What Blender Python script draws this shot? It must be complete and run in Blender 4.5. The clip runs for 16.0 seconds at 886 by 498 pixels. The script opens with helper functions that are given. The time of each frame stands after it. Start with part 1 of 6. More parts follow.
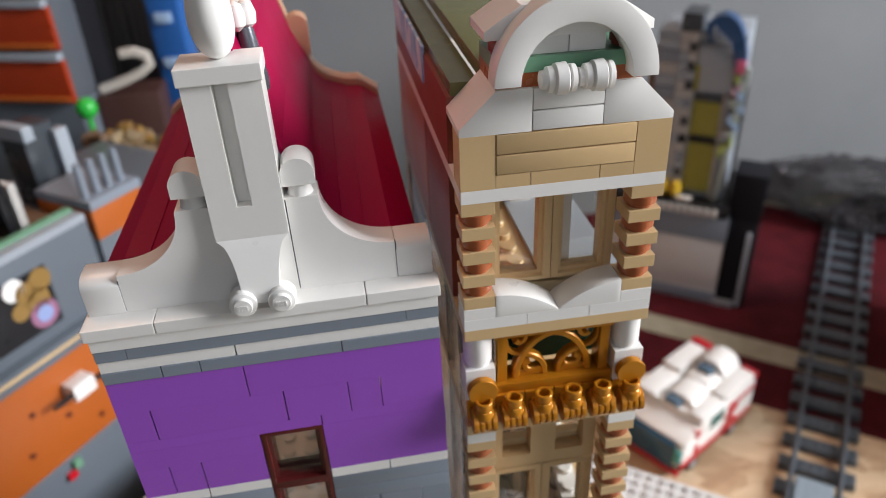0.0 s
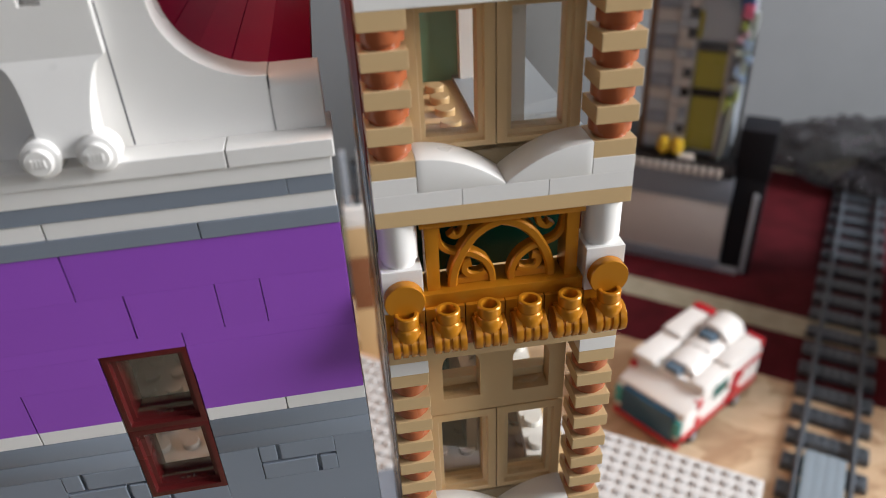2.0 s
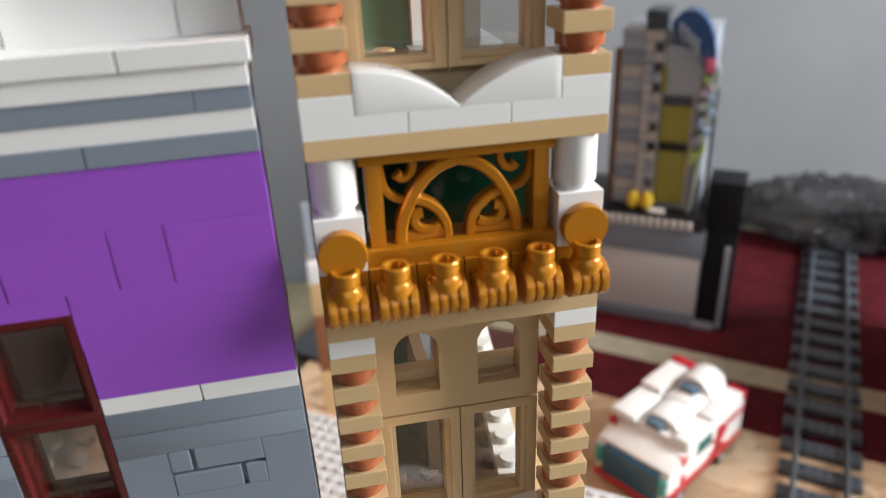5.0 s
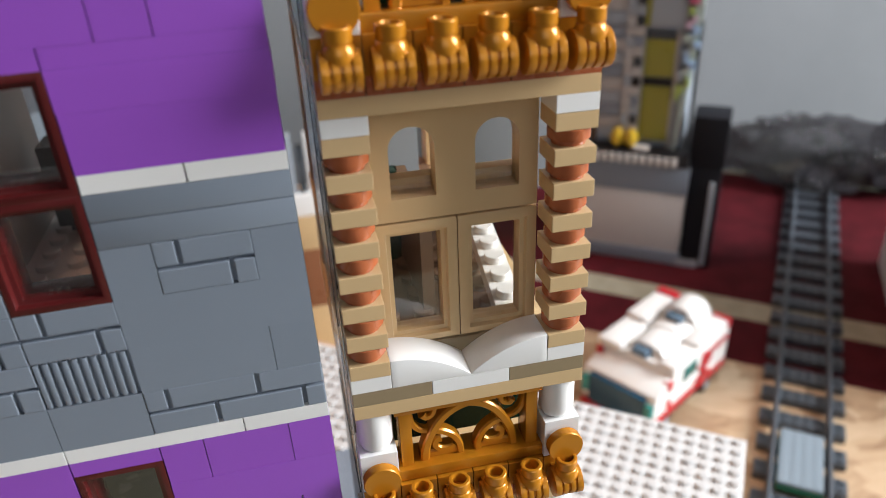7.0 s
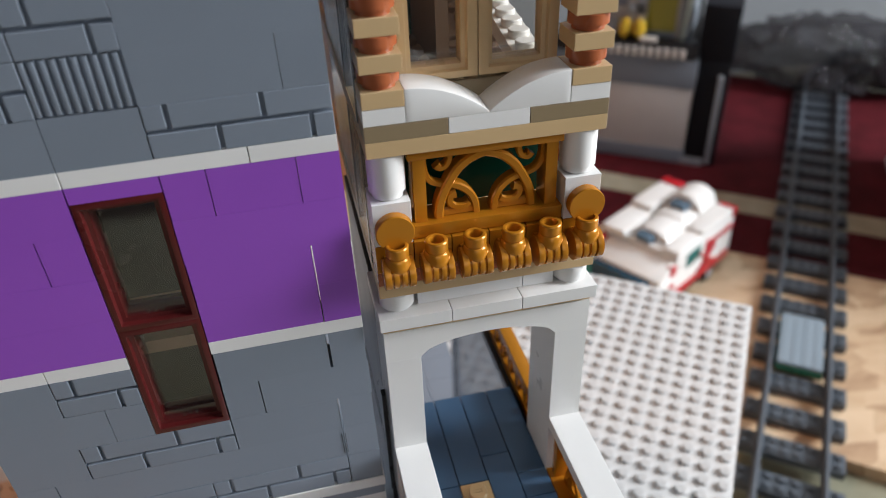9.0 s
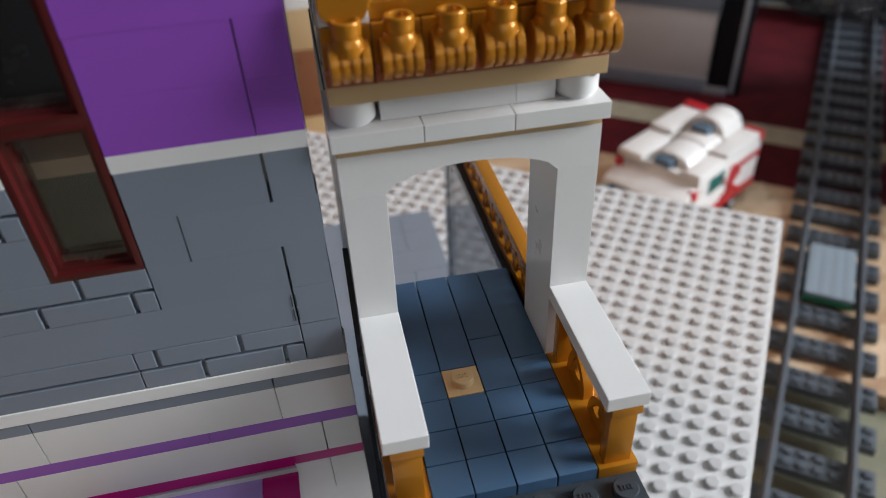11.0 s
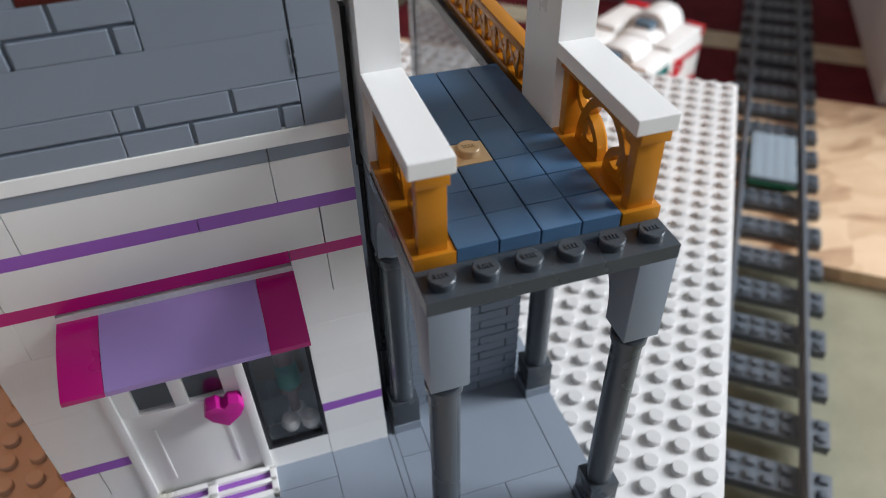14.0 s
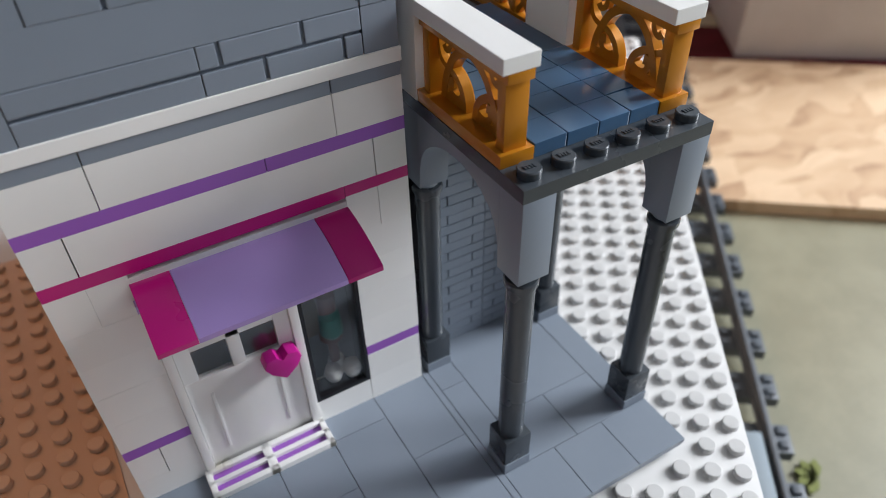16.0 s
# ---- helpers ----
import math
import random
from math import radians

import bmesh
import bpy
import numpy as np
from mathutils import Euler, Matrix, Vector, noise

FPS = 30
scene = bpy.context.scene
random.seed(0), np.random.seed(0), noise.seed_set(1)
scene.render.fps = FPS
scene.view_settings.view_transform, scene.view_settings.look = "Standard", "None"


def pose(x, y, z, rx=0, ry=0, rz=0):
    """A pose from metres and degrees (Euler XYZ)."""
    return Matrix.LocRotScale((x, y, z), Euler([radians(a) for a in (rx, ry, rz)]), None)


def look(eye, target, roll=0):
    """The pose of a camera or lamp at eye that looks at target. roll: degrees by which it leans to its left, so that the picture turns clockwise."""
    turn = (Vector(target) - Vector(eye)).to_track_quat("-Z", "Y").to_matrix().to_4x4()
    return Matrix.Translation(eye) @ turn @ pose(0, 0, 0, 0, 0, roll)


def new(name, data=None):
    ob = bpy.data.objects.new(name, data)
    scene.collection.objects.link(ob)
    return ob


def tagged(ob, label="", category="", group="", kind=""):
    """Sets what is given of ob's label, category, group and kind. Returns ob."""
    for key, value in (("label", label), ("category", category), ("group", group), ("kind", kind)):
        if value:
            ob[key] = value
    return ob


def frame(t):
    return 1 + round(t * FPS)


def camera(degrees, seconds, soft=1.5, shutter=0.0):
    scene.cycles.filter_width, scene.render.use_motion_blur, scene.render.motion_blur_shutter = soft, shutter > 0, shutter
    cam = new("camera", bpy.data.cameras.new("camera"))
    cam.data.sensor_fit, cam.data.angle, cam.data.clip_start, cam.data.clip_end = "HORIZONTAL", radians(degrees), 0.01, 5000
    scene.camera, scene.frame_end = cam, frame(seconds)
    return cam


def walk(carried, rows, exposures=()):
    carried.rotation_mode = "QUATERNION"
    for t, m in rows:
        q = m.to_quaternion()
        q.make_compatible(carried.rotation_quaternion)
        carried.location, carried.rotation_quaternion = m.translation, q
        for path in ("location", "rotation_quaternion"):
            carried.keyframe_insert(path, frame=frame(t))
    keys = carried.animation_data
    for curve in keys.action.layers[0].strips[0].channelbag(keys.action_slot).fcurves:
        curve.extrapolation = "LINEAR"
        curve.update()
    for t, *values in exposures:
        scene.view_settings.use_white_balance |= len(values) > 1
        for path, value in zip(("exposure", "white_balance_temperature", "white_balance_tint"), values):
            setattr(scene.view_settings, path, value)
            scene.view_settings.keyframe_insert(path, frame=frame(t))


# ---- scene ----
cam = camera(62.23, 16.0, soft=0.4)
PATH = [
    (0, (-0.02485, -0.14365, 0.39852), (0.01154, 0.11190, 0.24563), -2.53),
    (0.5, (-0.02366, -0.14560, 0.38925), (0.01039, 0.10785, 0.23240), -2.84),
    (1, (-0.02237, -0.14463, 0.38151), (0.01109, 0.10685, 0.22139), -2.80),
    (1.5, (-0.01652, -0.13287, 0.36968), (0.01687, 0.11823, 0.20893), -2.66),
    (2, (-0.00363, -0.11479, 0.35123), (0.03087, 0.13760, 0.19276), -2.64),
    (2.5, (0.00508, -0.10217, 0.33944), (0.04051, 0.15178, 0.18370), -2.80),
    (3, (0.00493, -0.09854, 0.33685), (0.04188, 0.15661, 0.18344), -2.87),
    (5.5, (-0.00053, -0.10859, 0.31444), (0.05059, 0.15770, 0.18609), -2.46),
    (6, (-0.00155, -0.11005, 0.30850), (0.05034, 0.15366, 0.17521), -2.58),
    (6.5, (-0.00273, -0.11186, 0.30018), (0.05049, 0.14862, 0.16118), -2.53),
    (7, (-0.00482, -0.11390, 0.28931), (0.04999, 0.14461, 0.14729), -2.44),
    (7.5, (-0.00638, -0.11472, 0.27983), (0.04998, 0.14061, 0.13278), -2.25),
    (8, (-0.00716, -0.11557, 0.27300), (0.04893, 0.13594, 0.11938), -2.27),
    (8.5, (-0.00993, -0.11902, 0.26225), (0.04486, 0.13013, 0.10438), -2.14),
    (9, (-0.01206, -0.12358, 0.25270), (0.03947, 0.12066, 0.08630), -2.22),
    (9.5, (-0.01360, -0.12830, 0.23903), (0.03428, 0.11178, 0.06563), -2.43),
    (9.7, (-0.01367, -0.12855, 0.23484), (0.03298, 0.10987, 0.05883), -2.33),
    (12, (0.00486, -0.09957, 0.19760), (0.04701, 0.13458, 0.01485), -2.75),
    (12.5, (0.00255, -0.10367, 0.19241), (0.04707, 0.12725, 0.00615), -2.44),
    (13, (-0.00510, -0.11359, 0.18400), (0.04495, 0.11522, -0.00345), -1.74),
    (13.5, (-0.01166, -0.11981, 0.18034), (0.04520, 0.10374, -0.01148), -1.43),
    (14, (-0.02255, -0.12338, 0.17529), (0.04450, 0.09469, -0.01952), -1.12),
    (14.5, (-0.03184, -0.12210, 0.17359), (0.04816, 0.09047, -0.02241), -1.09),
    (15, (-0.03927, -0.12086, 0.17322), (0.05494, 0.08658, -0.02196), -1.11),
    (15.5, (-0.05283, -0.12284, 0.17129), (0.05342, 0.07988, -0.02266), -1.08),
    (16, (-0.06693, -0.12681, 0.16706), (0.04776, 0.07298, -0.02512), -1.07),
]
cam.data.dof.use_dof = True
cam.data.dof.focus_distance = 0.155
cam.data.dof.aperture_fstop = 15.5
EXPOSURES = [(0, -0.12, 6700, 12), (3.0, -0.11, 6750, 12), (5.5, 0.26, 6650, 10), (7.0, 0.26, 6560, 10), (8.5, -0.03, 6500, 10), (9.5, -0.20, 6450, 10),
             (12.0, -0.48, 6400, 10), (13.0, -0.30, 6400, 10), (14.5, 0.03, 6420, 10), (16.0, 0.06, 6450, 10)]
walk(cam, [(t, look(eye, target, roll)) for t, eye, target, roll in PATH], EXPOSURES)

# ---- sizes: one stud pitch and one plate height of the toy bricks ----
S, P = 0.008, 0.0032
LEVEL = 62 * P          # plate row -62 is the pavement, at z = 0


def zz(z):
    return z * P + LEVEL


# ---- world, window light, added warm light ----
world = bpy.data.worlds.new("sky")
scene.world = world
world.use_nodes = True
wn = world.node_tree
sky = wn.nodes.new("ShaderNodeTexSky")
sky.sky_type = "NISHITA"
sky.sun_disc = False
sky.sun_elevation = radians(40)
sky.sun_rotation = radians(70)
wn.links.new(sky.outputs[0], wn.nodes["Background"].inputs[0])
wn.nodes["Background"].inputs[1].default_value = 0.12


def area_light(name, eye, target, w, h, watts, colour):
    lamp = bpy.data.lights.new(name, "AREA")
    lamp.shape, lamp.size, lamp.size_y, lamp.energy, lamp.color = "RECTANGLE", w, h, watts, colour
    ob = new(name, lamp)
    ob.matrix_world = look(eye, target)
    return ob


area_light("window_daylight", (1.93, -0.40, 1.02), (0.0, -0.10, 0.40), 0.80, 1.0, 96.0, (0.91, 0.95, 1.0))
area_light("window_daylight", (0.15, -1.93, 1.00), (0.15, 0.0, 0.5), 1.5, 1.1, 4.0, (0.95, 0.95, 1.0))
# added warm light without a fixture, tints the upper faces peach
area_light("ceiling_lamp_light", (-0.55, 0.6, 1.55), (0.0, 0.1, 0.3), 0.35, 0.35, 6.0, (1.0, 0.50, 0.26))

# ---- materials ----
MATS = {}


def material(name):
    m = bpy.data.materials.new(name)
    m.use_nodes = True
    return m, m.node_tree, m.node_tree.nodes["Principled BSDF"]


def plastic(name, colour, rough=0.3, metal=0.0, vary=0.05, speck=0.10, coat=0.0):
    """Moulded plastic: slight shade per piece, smudges in the gloss, faint moulding ripple."""
    if name in MATS:
        return MATS[name]
    m, t, b = material(name)
    N, L = t.nodes, t.links
    co = N.new("ShaderNodeTexCoord")
    n1 = N.new("ShaderNodeTexNoise"); n1.inputs["Scale"].default_value = 55.0; n1.inputs["Detail"].default_value = 4.0
    n2 = N.new("ShaderNodeTexNoise"); n2.inputs["Scale"].default_value = 900.0; n2.inputs["Detail"].default_value = 3.0
    L.new(co.outputs["Object"], n1.inputs["Vector"]); L.new(co.outputs["Object"], n2.inputs["Vector"])
    info = N.new("ShaderNodeObjectInfo")
    add = N.new("ShaderNodeMath"); add.operation = "MULTIPLY_ADD"
    L.new(info.outputs["Random"], add.inputs[0]); add.inputs[1].default_value = vary; add.inputs[2].default_value = 1.0 - vary / 2
    add2 = N.new("ShaderNodeMath"); add2.operation = "MULTIPLY_ADD"
    L.new(n1.outputs["Fac"], add2.inputs[0]); add2.inputs[1].default_value = speck; add2.inputs[2].default_value = 1.0 - speck / 2
    mul = N.new("ShaderNodeMath"); mul.operation = "MULTIPLY"
    L.new(add.outputs[0], mul.inputs[0]); L.new(add2.outputs[0], mul.inputs[1])
    hsv = N.new("ShaderNodeHueSaturation"); hsv.inputs["Color"].default_value = (*colour, 1)
    L.new(mul.outputs[0], hsv.inputs["Value"])
    L.new(hsv.outputs[0], b.inputs["Base Color"])
    rr = N.new("ShaderNodeMath"); rr.operation = "MULTIPLY_ADD"
    L.new(n1.outputs["Fac"], rr.inputs[0]); rr.inputs[1].default_value = 0.16; rr.inputs[2].default_value = rough - 0.08
    L.new(rr.outputs[0], b.inputs["Roughness"])
    bump = N.new("ShaderNodeBump"); bump.inputs["Strength"].default_value = 0.06; bump.inputs["Distance"].default_value = 0.0002
    L.new(n2.outputs["Fac"], bump.inputs["Height"]); L.new(bump.outputs[0], b.inputs["Normal"])
    b.inputs["Metallic"].default_value = metal
    b.inputs["Coat Weight"].default_value = coat
    MATS[name] = m
    return m


def clear(name, tint, gloss_rough=0.03, shine=0.065):
    if name in MATS:
        return MATS[name]
    m, t, b = material(name)
    N, L = t.nodes, t.links
    tr = N.new("ShaderNodeBsdfTransparent"); tr.inputs[0].default_value = (*tint, 1)
    gl = N.new("ShaderNodeBsdfGlossy"); gl.inputs["Roughness"].default_value = gloss_rough
    lw = N.new("ShaderNodeLayerWeight"); lw.inputs[0].default_value = 0.5
    pw = N.new("ShaderNodeMath"); pw.operation = "POWER"; pw.inputs[1].default_value = 5.0
    fr = N.new("ShaderNodeMath"); fr.operation = "MULTIPLY_ADD"; fr.inputs[1].default_value = 0.9; fr.inputs[2].default_value = shine
    L.new(lw.outputs["Facing"], pw.inputs[0]); L.new(pw.outputs[0], fr.inputs[0])
    mx = N.new("ShaderNodeMixShader")
    L.new(fr.outputs[0], mx.inputs[0]); L.new(tr.outputs[0], mx.inputs[1]); L.new(gl.outputs[0], mx.inputs[2])
    L.new(mx.outputs[0], N["Material Output"].inputs[0])
    MATS[name] = m
    return m


def surface(name, c1, c2, scale, rough=0.7, stretch=(1, 1, 1), bump=0.3, dist=0.001, detail=6.0):
    """A room surface of two shades in stretched noise, with fine relief."""
    m, t, b = material(name)
    N, L = t.nodes, t.links
    co = N.new("ShaderNodeTexCoord")
    mp = N.new("ShaderNodeMapping"); mp.inputs["Scale"].default_value = stretch
    n1 = N.new("ShaderNodeTexNoise"); n1.inputs["Scale"].default_value = scale; n1.inputs["Detail"].default_value = detail
    n2 = N.new("ShaderNodeTexNoise"); n2.inputs["Scale"].default_value = scale * 9; n2.inputs["Detail"].default_value = 3.0
    L.new(co.outputs["Object"], mp.inputs[0]); L.new(mp.outputs[0], n1.inputs["Vector"]); L.new(mp.outputs[0], n2.inputs["Vector"])
    rp = N.new("ShaderNodeValToRGB")
    rp.color_ramp.elements[0].position, rp.color_ramp.elements[1].position = 0.35, 0.68
    rp.color_ramp.elements[0].color, rp.color_ramp.elements[1].color = (*c1, 1), (*c2, 1)
    mixf = N.new("ShaderNodeMath"); mixf.operation = "MULTIPLY_ADD"
    L.new(n2.outputs["Fac"], mixf.inputs[0]); mixf.inputs[1].default_value = 0.25
    sub = N.new("ShaderNodeMath"); sub.operation = "SUBTRACT"; L.new(n1.outputs["Fac"], sub.inputs[0]); sub.inputs[1].default_value = 0.125
    L.new(sub.outputs[0], mixf.inputs[2])
    L.new(mixf.outputs[0], rp.inputs[0]); L.new(rp.outputs[0], b.inputs["Base Color"])
    b.inputs["Roughness"].default_value = rough
    bp = N.new("ShaderNodeBump"); bp.inputs["Strength"].default_value = bump; bp.inputs["Distance"].default_value = dist
    L.new(n2.outputs["Fac"], bp.inputs["Height"]); L.new(bp.outputs[0], b.inputs["Normal"])
    return m


WHITE = plastic("white_plastic", (0.80, 0.785, 0.755), 0.30)
TAN = plastic("tan_plastic", (0.60, 0.415, 0.215), 0.32)
DARKTAN = plastic("dark_tan_plastic", (0.27, 0.20, 0.115), 0.32)
COPPER = plastic("copper_brown_plastic", (0.37, 0.100, 0.036), 0.28)
GOLD = plastic("pearl_gold_plastic", (0.51, 0.195, 0.012), 0.23, 0.26, 0.03, 0.16)
PURPLE = plastic("purple_plastic", (0.300, 0.080, 0.51), 0.33, 0.0, 0.03, 0.08)
GREY = plastic("blue_grey_plastic", (0.208, 0.240, 0.285), 0.36, 0.0, 0.04, 0.10)
SILVER = plastic("light_grey_plastic", (0.31, 0.345, 0.385), 0.34)
DARK = plastic("dark_grey_plastic", (0.045, 0.053, 0.062), 0.26, 0.0, 0.04, 0.05)
SAND = plastic("sand_blue_plastic", (0.058, 0.118, 0.205), 0.15, 0.0, 0.16, 0.12)
MAGENTA = plastic("magenta_plastic", (0.52, 0.002, 0.185), 0.30)
LAVENDER = plastic("lavender_plastic", (0.47, 0.325, 0.71), 0.32)
LILAC = plastic("lilac_stripe_plastic", (0.30, 0.10, 0.47), 0.33)
MAROON = plastic("dark_red_window_plastic", (0.080, 0.009, 0.009), 0.25)
ROOFRED = plastic("crimson_roof_plastic", (0.32, 0.0005, 0.044), 0.45)
ROOFRED.node_tree.nodes["Principled BSDF"].inputs["Specular IOR Level"].default_value = 0.12
OLIVE = plastic("olive_plastic", (0.125, 0.135, 0.045), 0.22)
SANDGREEN = plastic("sand_green_plastic", (0.14, 0.30, 0.19), 0.35)
GREEN = plastic("dark_green_plastic", (0.003, 0.028, 0.016), 0.12)
RUST = plastic("rust_red_plastic", (0.25, 0.05, 0.03), 0.42)
ORANGE = plastic("orange_plastic", (0.42, 0.10, 0.016), 0.35)
NOUGAT = plastic("nougat_plastic", (0.57, 0.375, 0.245), 0.40)
RED = plastic("red_plastic", (0.50, 0.010, 0.020), 0.30)
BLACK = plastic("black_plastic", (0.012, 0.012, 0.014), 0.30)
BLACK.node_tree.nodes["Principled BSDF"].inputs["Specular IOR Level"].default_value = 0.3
BLUE = plastic("blue_plastic", (0.02, 0.11, 0.36), 0.30)
YELLOW = plastic("yellow_plastic", (0.62, 0.40, 0.03), 0.30)
LIME = plastic("bright_green_plastic", (0.02, 0.42, 0.05), 0.30)
PEACH = plastic("peach_plastic", (0.62, 0.36, 0.22), 0.30)
GLASS = clear("clear_pane", (0.97, 0.96, 0.93))
SHINY = clear("shiny_clear_pane", (0.93, 0.93, 0.92), 0.06, 0.11)
SMOKE = clear("smoky_pane", (0.60, 0.62, 0.64))
STREAKED = clear("streaked_clear_panel", (0.92, 0.92, 0.90), 0.05)
sn = STREAKED.node_tree.nodes
co, mp, nz, bp = sn.new("ShaderNodeTexCoord"), sn.new("ShaderNodeMapping"), sn.new("ShaderNodeTexNoise"), sn.new("ShaderNodeBump")
mp.inputs["Scale"].default_value = (700, 700, 25)
nz.inputs["Scale"].default_value = 1.0
bp.inputs["Strength"].default_value, bp.inputs["Distance"].default_value = 0.8, 0.0012
STREAKED.node_tree.links.new(co.outputs["Object"], mp.inputs[0])
STREAKED.node_tree.links.new(mp.outputs[0], nz.inputs["Vector"])
STREAKED.node_tree.links.new(nz.outputs["Fac"], bp.inputs["Height"])
STREAKED.node_tree.links.new(bp.outputs[0], sn["Glossy BSDF"].inputs["Normal"])

# ---- mesh helpers (x and y in studs, z in plate rows) ----


def quadbox(bm, x0, x1, y0, y1, z0, z1, rel=False):
    f = (lambda z: z * P) if rel else zz
    v = [bm.verts.new((x * S, y * S, f(z))) for z in (z0, z1) for y in (y0, y1) for x in (x0, x1)]
    for a, b, c, d in ((0, 2, 3, 1), (4, 5, 7, 6), (0, 1, 5, 4), (2, 6, 7, 3), (1, 3, 7, 5), (0, 4, 6, 2)):
        bm.faces.new((v[a], v[b], v[c], v[d]))


def tube(bm, cx, cy, z0, z1, r, r2=None, n=24, axis="z", cap=True):
    """A cylinder or cone; along z the ends are plate rows, along x or y they are studs."""
    r2 = r if r2 is None else r2
    rings = []
    for k, rad in ((z0, r), (z1, r2)):
        ring = []
        for i in range(n):
            a = 2 * math.pi * i / n
            u, w = rad * S * math.cos(a), rad * S * math.sin(a)
            if axis == "z":
                co = (cx * S + u, cy * S + w, zz(k))
            elif axis == "y":
                co = (cx * S + u, k * S, zz(cy) + w)
            else:
                co = (k * S, cx * S + u, zz(cy) + w)
            ring.append(bm.verts.new(co))
        rings.append(ring)
    for i in range(n):
        bm.faces.new((rings[0][i], rings[0][(i + 1) % n], rings[1][(i + 1) % n], rings[1][i]))
    if cap:
        bm.faces.new(rings[0][::-1]); bm.faces.new(rings[1])


def lathe(bm, cx, cy, profile, n=28, axis="z"):
    """Turned shape: profile of (radius in studs, height in plate rows, or studs along y or x)."""
    rings = []
    for rad, k in profile:
        ring = []
        for i in range(n):
            a = 2 * math.pi * i / n
            u, w = rad * S * math.cos(a), rad * S * math.sin(a)
            if axis == "z":
                co = (cx * S + u, cy * S + w, zz(k))
            elif axis == "y":
                co = (cx * S + u, k * S, zz(cy) + w)
            else:
                co = (k * S, cx * S + u, zz(cy) + w)
            ring.append(bm.verts.new(co))
        rings.append(ring)
    for a, b in zip(rings, rings[1:]):
        for i in range(n):
            bm.faces.new((a[i], a[(i + 1) % n], b[(i + 1) % n], b[i]))
    bm.faces.new(rings[0][::-1]); bm.faces.new(rings[-1])


def stud(bm, x, y, z, r=0.3, h=0.53, n=20):
    lathe(bm, x, y, [(r, z), (r, z + h * 0.85), (r - 0.025, z + h)], n)


def extrude(bm, pts, y0, y1, plane="xz"):
    """A flat outline carried along the third axis. Points are (studs, plate rows)."""
    if plane == "xz":
        f = lambda p, k: (p[0] * S, k * S, zz(p[1]))
    else:
        f = lambda p, k: (k * S, p[0] * S, zz(p[1]))
    a = [bm.verts.new(f(p, y0)) for p in pts]
    b = [bm.verts.new(f(p, y1)) for p in pts]
    n = len(pts)
    for i in range(n):
        bm.faces.new((a[i], a[(i + 1) % n], b[(i + 1) % n], b[i]))
    bm.faces.new(a[::-1]); bm.faces.new(b)


def strip(bm, top, bottom, y0, y1, plane="xz"):
    """A solid between an upper and a lower line of equal length (for arches and curved slopes)."""
    f = (lambda p, k: (p[0] * S, k * S, zz(p[1]))) if plane == "xz" else (lambda p, k: (k * S, p[0] * S, zz(p[1])))
    rows = [[bm.verts.new(f(p, k)) for p in line] for k in (y0, y1) for line in (top, bottom)]
    t0, b0, t1, b1 = rows
    for i in range(len(top) - 1):
        bm.faces.new((t0[i], b0[i], b0[i + 1], t0[i + 1]))
        bm.faces.new((t1[i], t1[i + 1], b1[i + 1], b1[i]))
        bm.faces.new((t0[i], t0[i + 1], t1[i + 1], t1[i]))
        bm.faces.new((b0[i], b1[i], b1[i + 1], b0[i + 1]))
    for i in (0, len(top) - 1):
        bm.faces.new((t0[i], t1[i], b1[i], b0[i]))


def ribbon(bm, pts, wide, y0, y1, taper=None):
    """A curved bar in the facade plane: points (studs, studs up), its width, from y0 to y1 (studs)."""
    n = len(pts)
    rows = []
    for i, (x, z) in enumerate(pts):
        x0, z0 = pts[max(i - 1, 0)]
        x1, z1 = pts[min(i + 1, n - 1)]
        dx, dz = x1 - x0, z1 - z0
        l = math.hypot(dx, dz) or 1.0
        w = wide * (taper[i] if taper else 1.0) / 2
        nx, nz = -dz / l * w, dx / l * w
        ym = (y0 + y1) / 2
        ring = [(x + nx, y0 + 0.06, z + nz), (x + nx * 0.6, y0, z + nz * 0.6), (x - nx * 0.6, y0, z - nz * 0.6), (x - nx, y0 + 0.06, z - nz), (x - nx, y1, z - nz), (x + nx, y1, z + nz)]
        rows.append([bm.verts.new((a * S, b * S, c * S)) for a, b, c in ring])
    for a, b in zip(rows, rows[1:]):
        for i in range(6):
            bm.faces.new((a[i], a[(i + 1) % 6], b[(i + 1) % 6], b[i]))
    bm.faces.new(rows[0][::-1]); bm.faces.new(rows[-1])


def finish(bm, bevel=0.0, smooth=True, segments=2):
    bmesh.ops.recalc_face_normals(bm, faces=bm.faces[:])
    if bevel:
        sharp = [e for e in bm.edges if len(e.link_faces) == 2 and e.calc_face_angle(0) > 0.6]
        bmesh.ops.bevel(bm, geom=sharp, offset=bevel, segments=segments, affect="EDGES", profile=0.6)
    if smooth:
        for f in bm.faces:
            f.smooth = True
        for e in bm.edges:
            if len(e.link_faces) == 2 and e.calc_face_angle(0) > 0.48:
                e.smooth = False


def mesh_of(name, bm, mat, bevel=0.0, smooth=True):
    finish(bm, bevel, smooth)
    me = bpy.data.meshes.new(name)
    bm.to_mesh(me)
    bm.free()
    me.materials.append(mat)
    return me


def part(name, bm, mat, parent=None, label="", bevel=0.00010, smooth=True):
    ob = new(name, mesh_of(name, bm, mat, bevel, smooth))
    ob.parent = parent
    if label:
        tagged(ob, label)
    return ob


def thing(name, label, category, at=(0, 0, 0), turn=0.0, group="", kind=""):
    ob = new(name)
    ob.matrix_world = Matrix.Translation(at) @ Matrix.Rotation(turn, 4, "Z")
    ob.empty_display_size = 0.01
    return tagged(ob, label, category, group, kind)


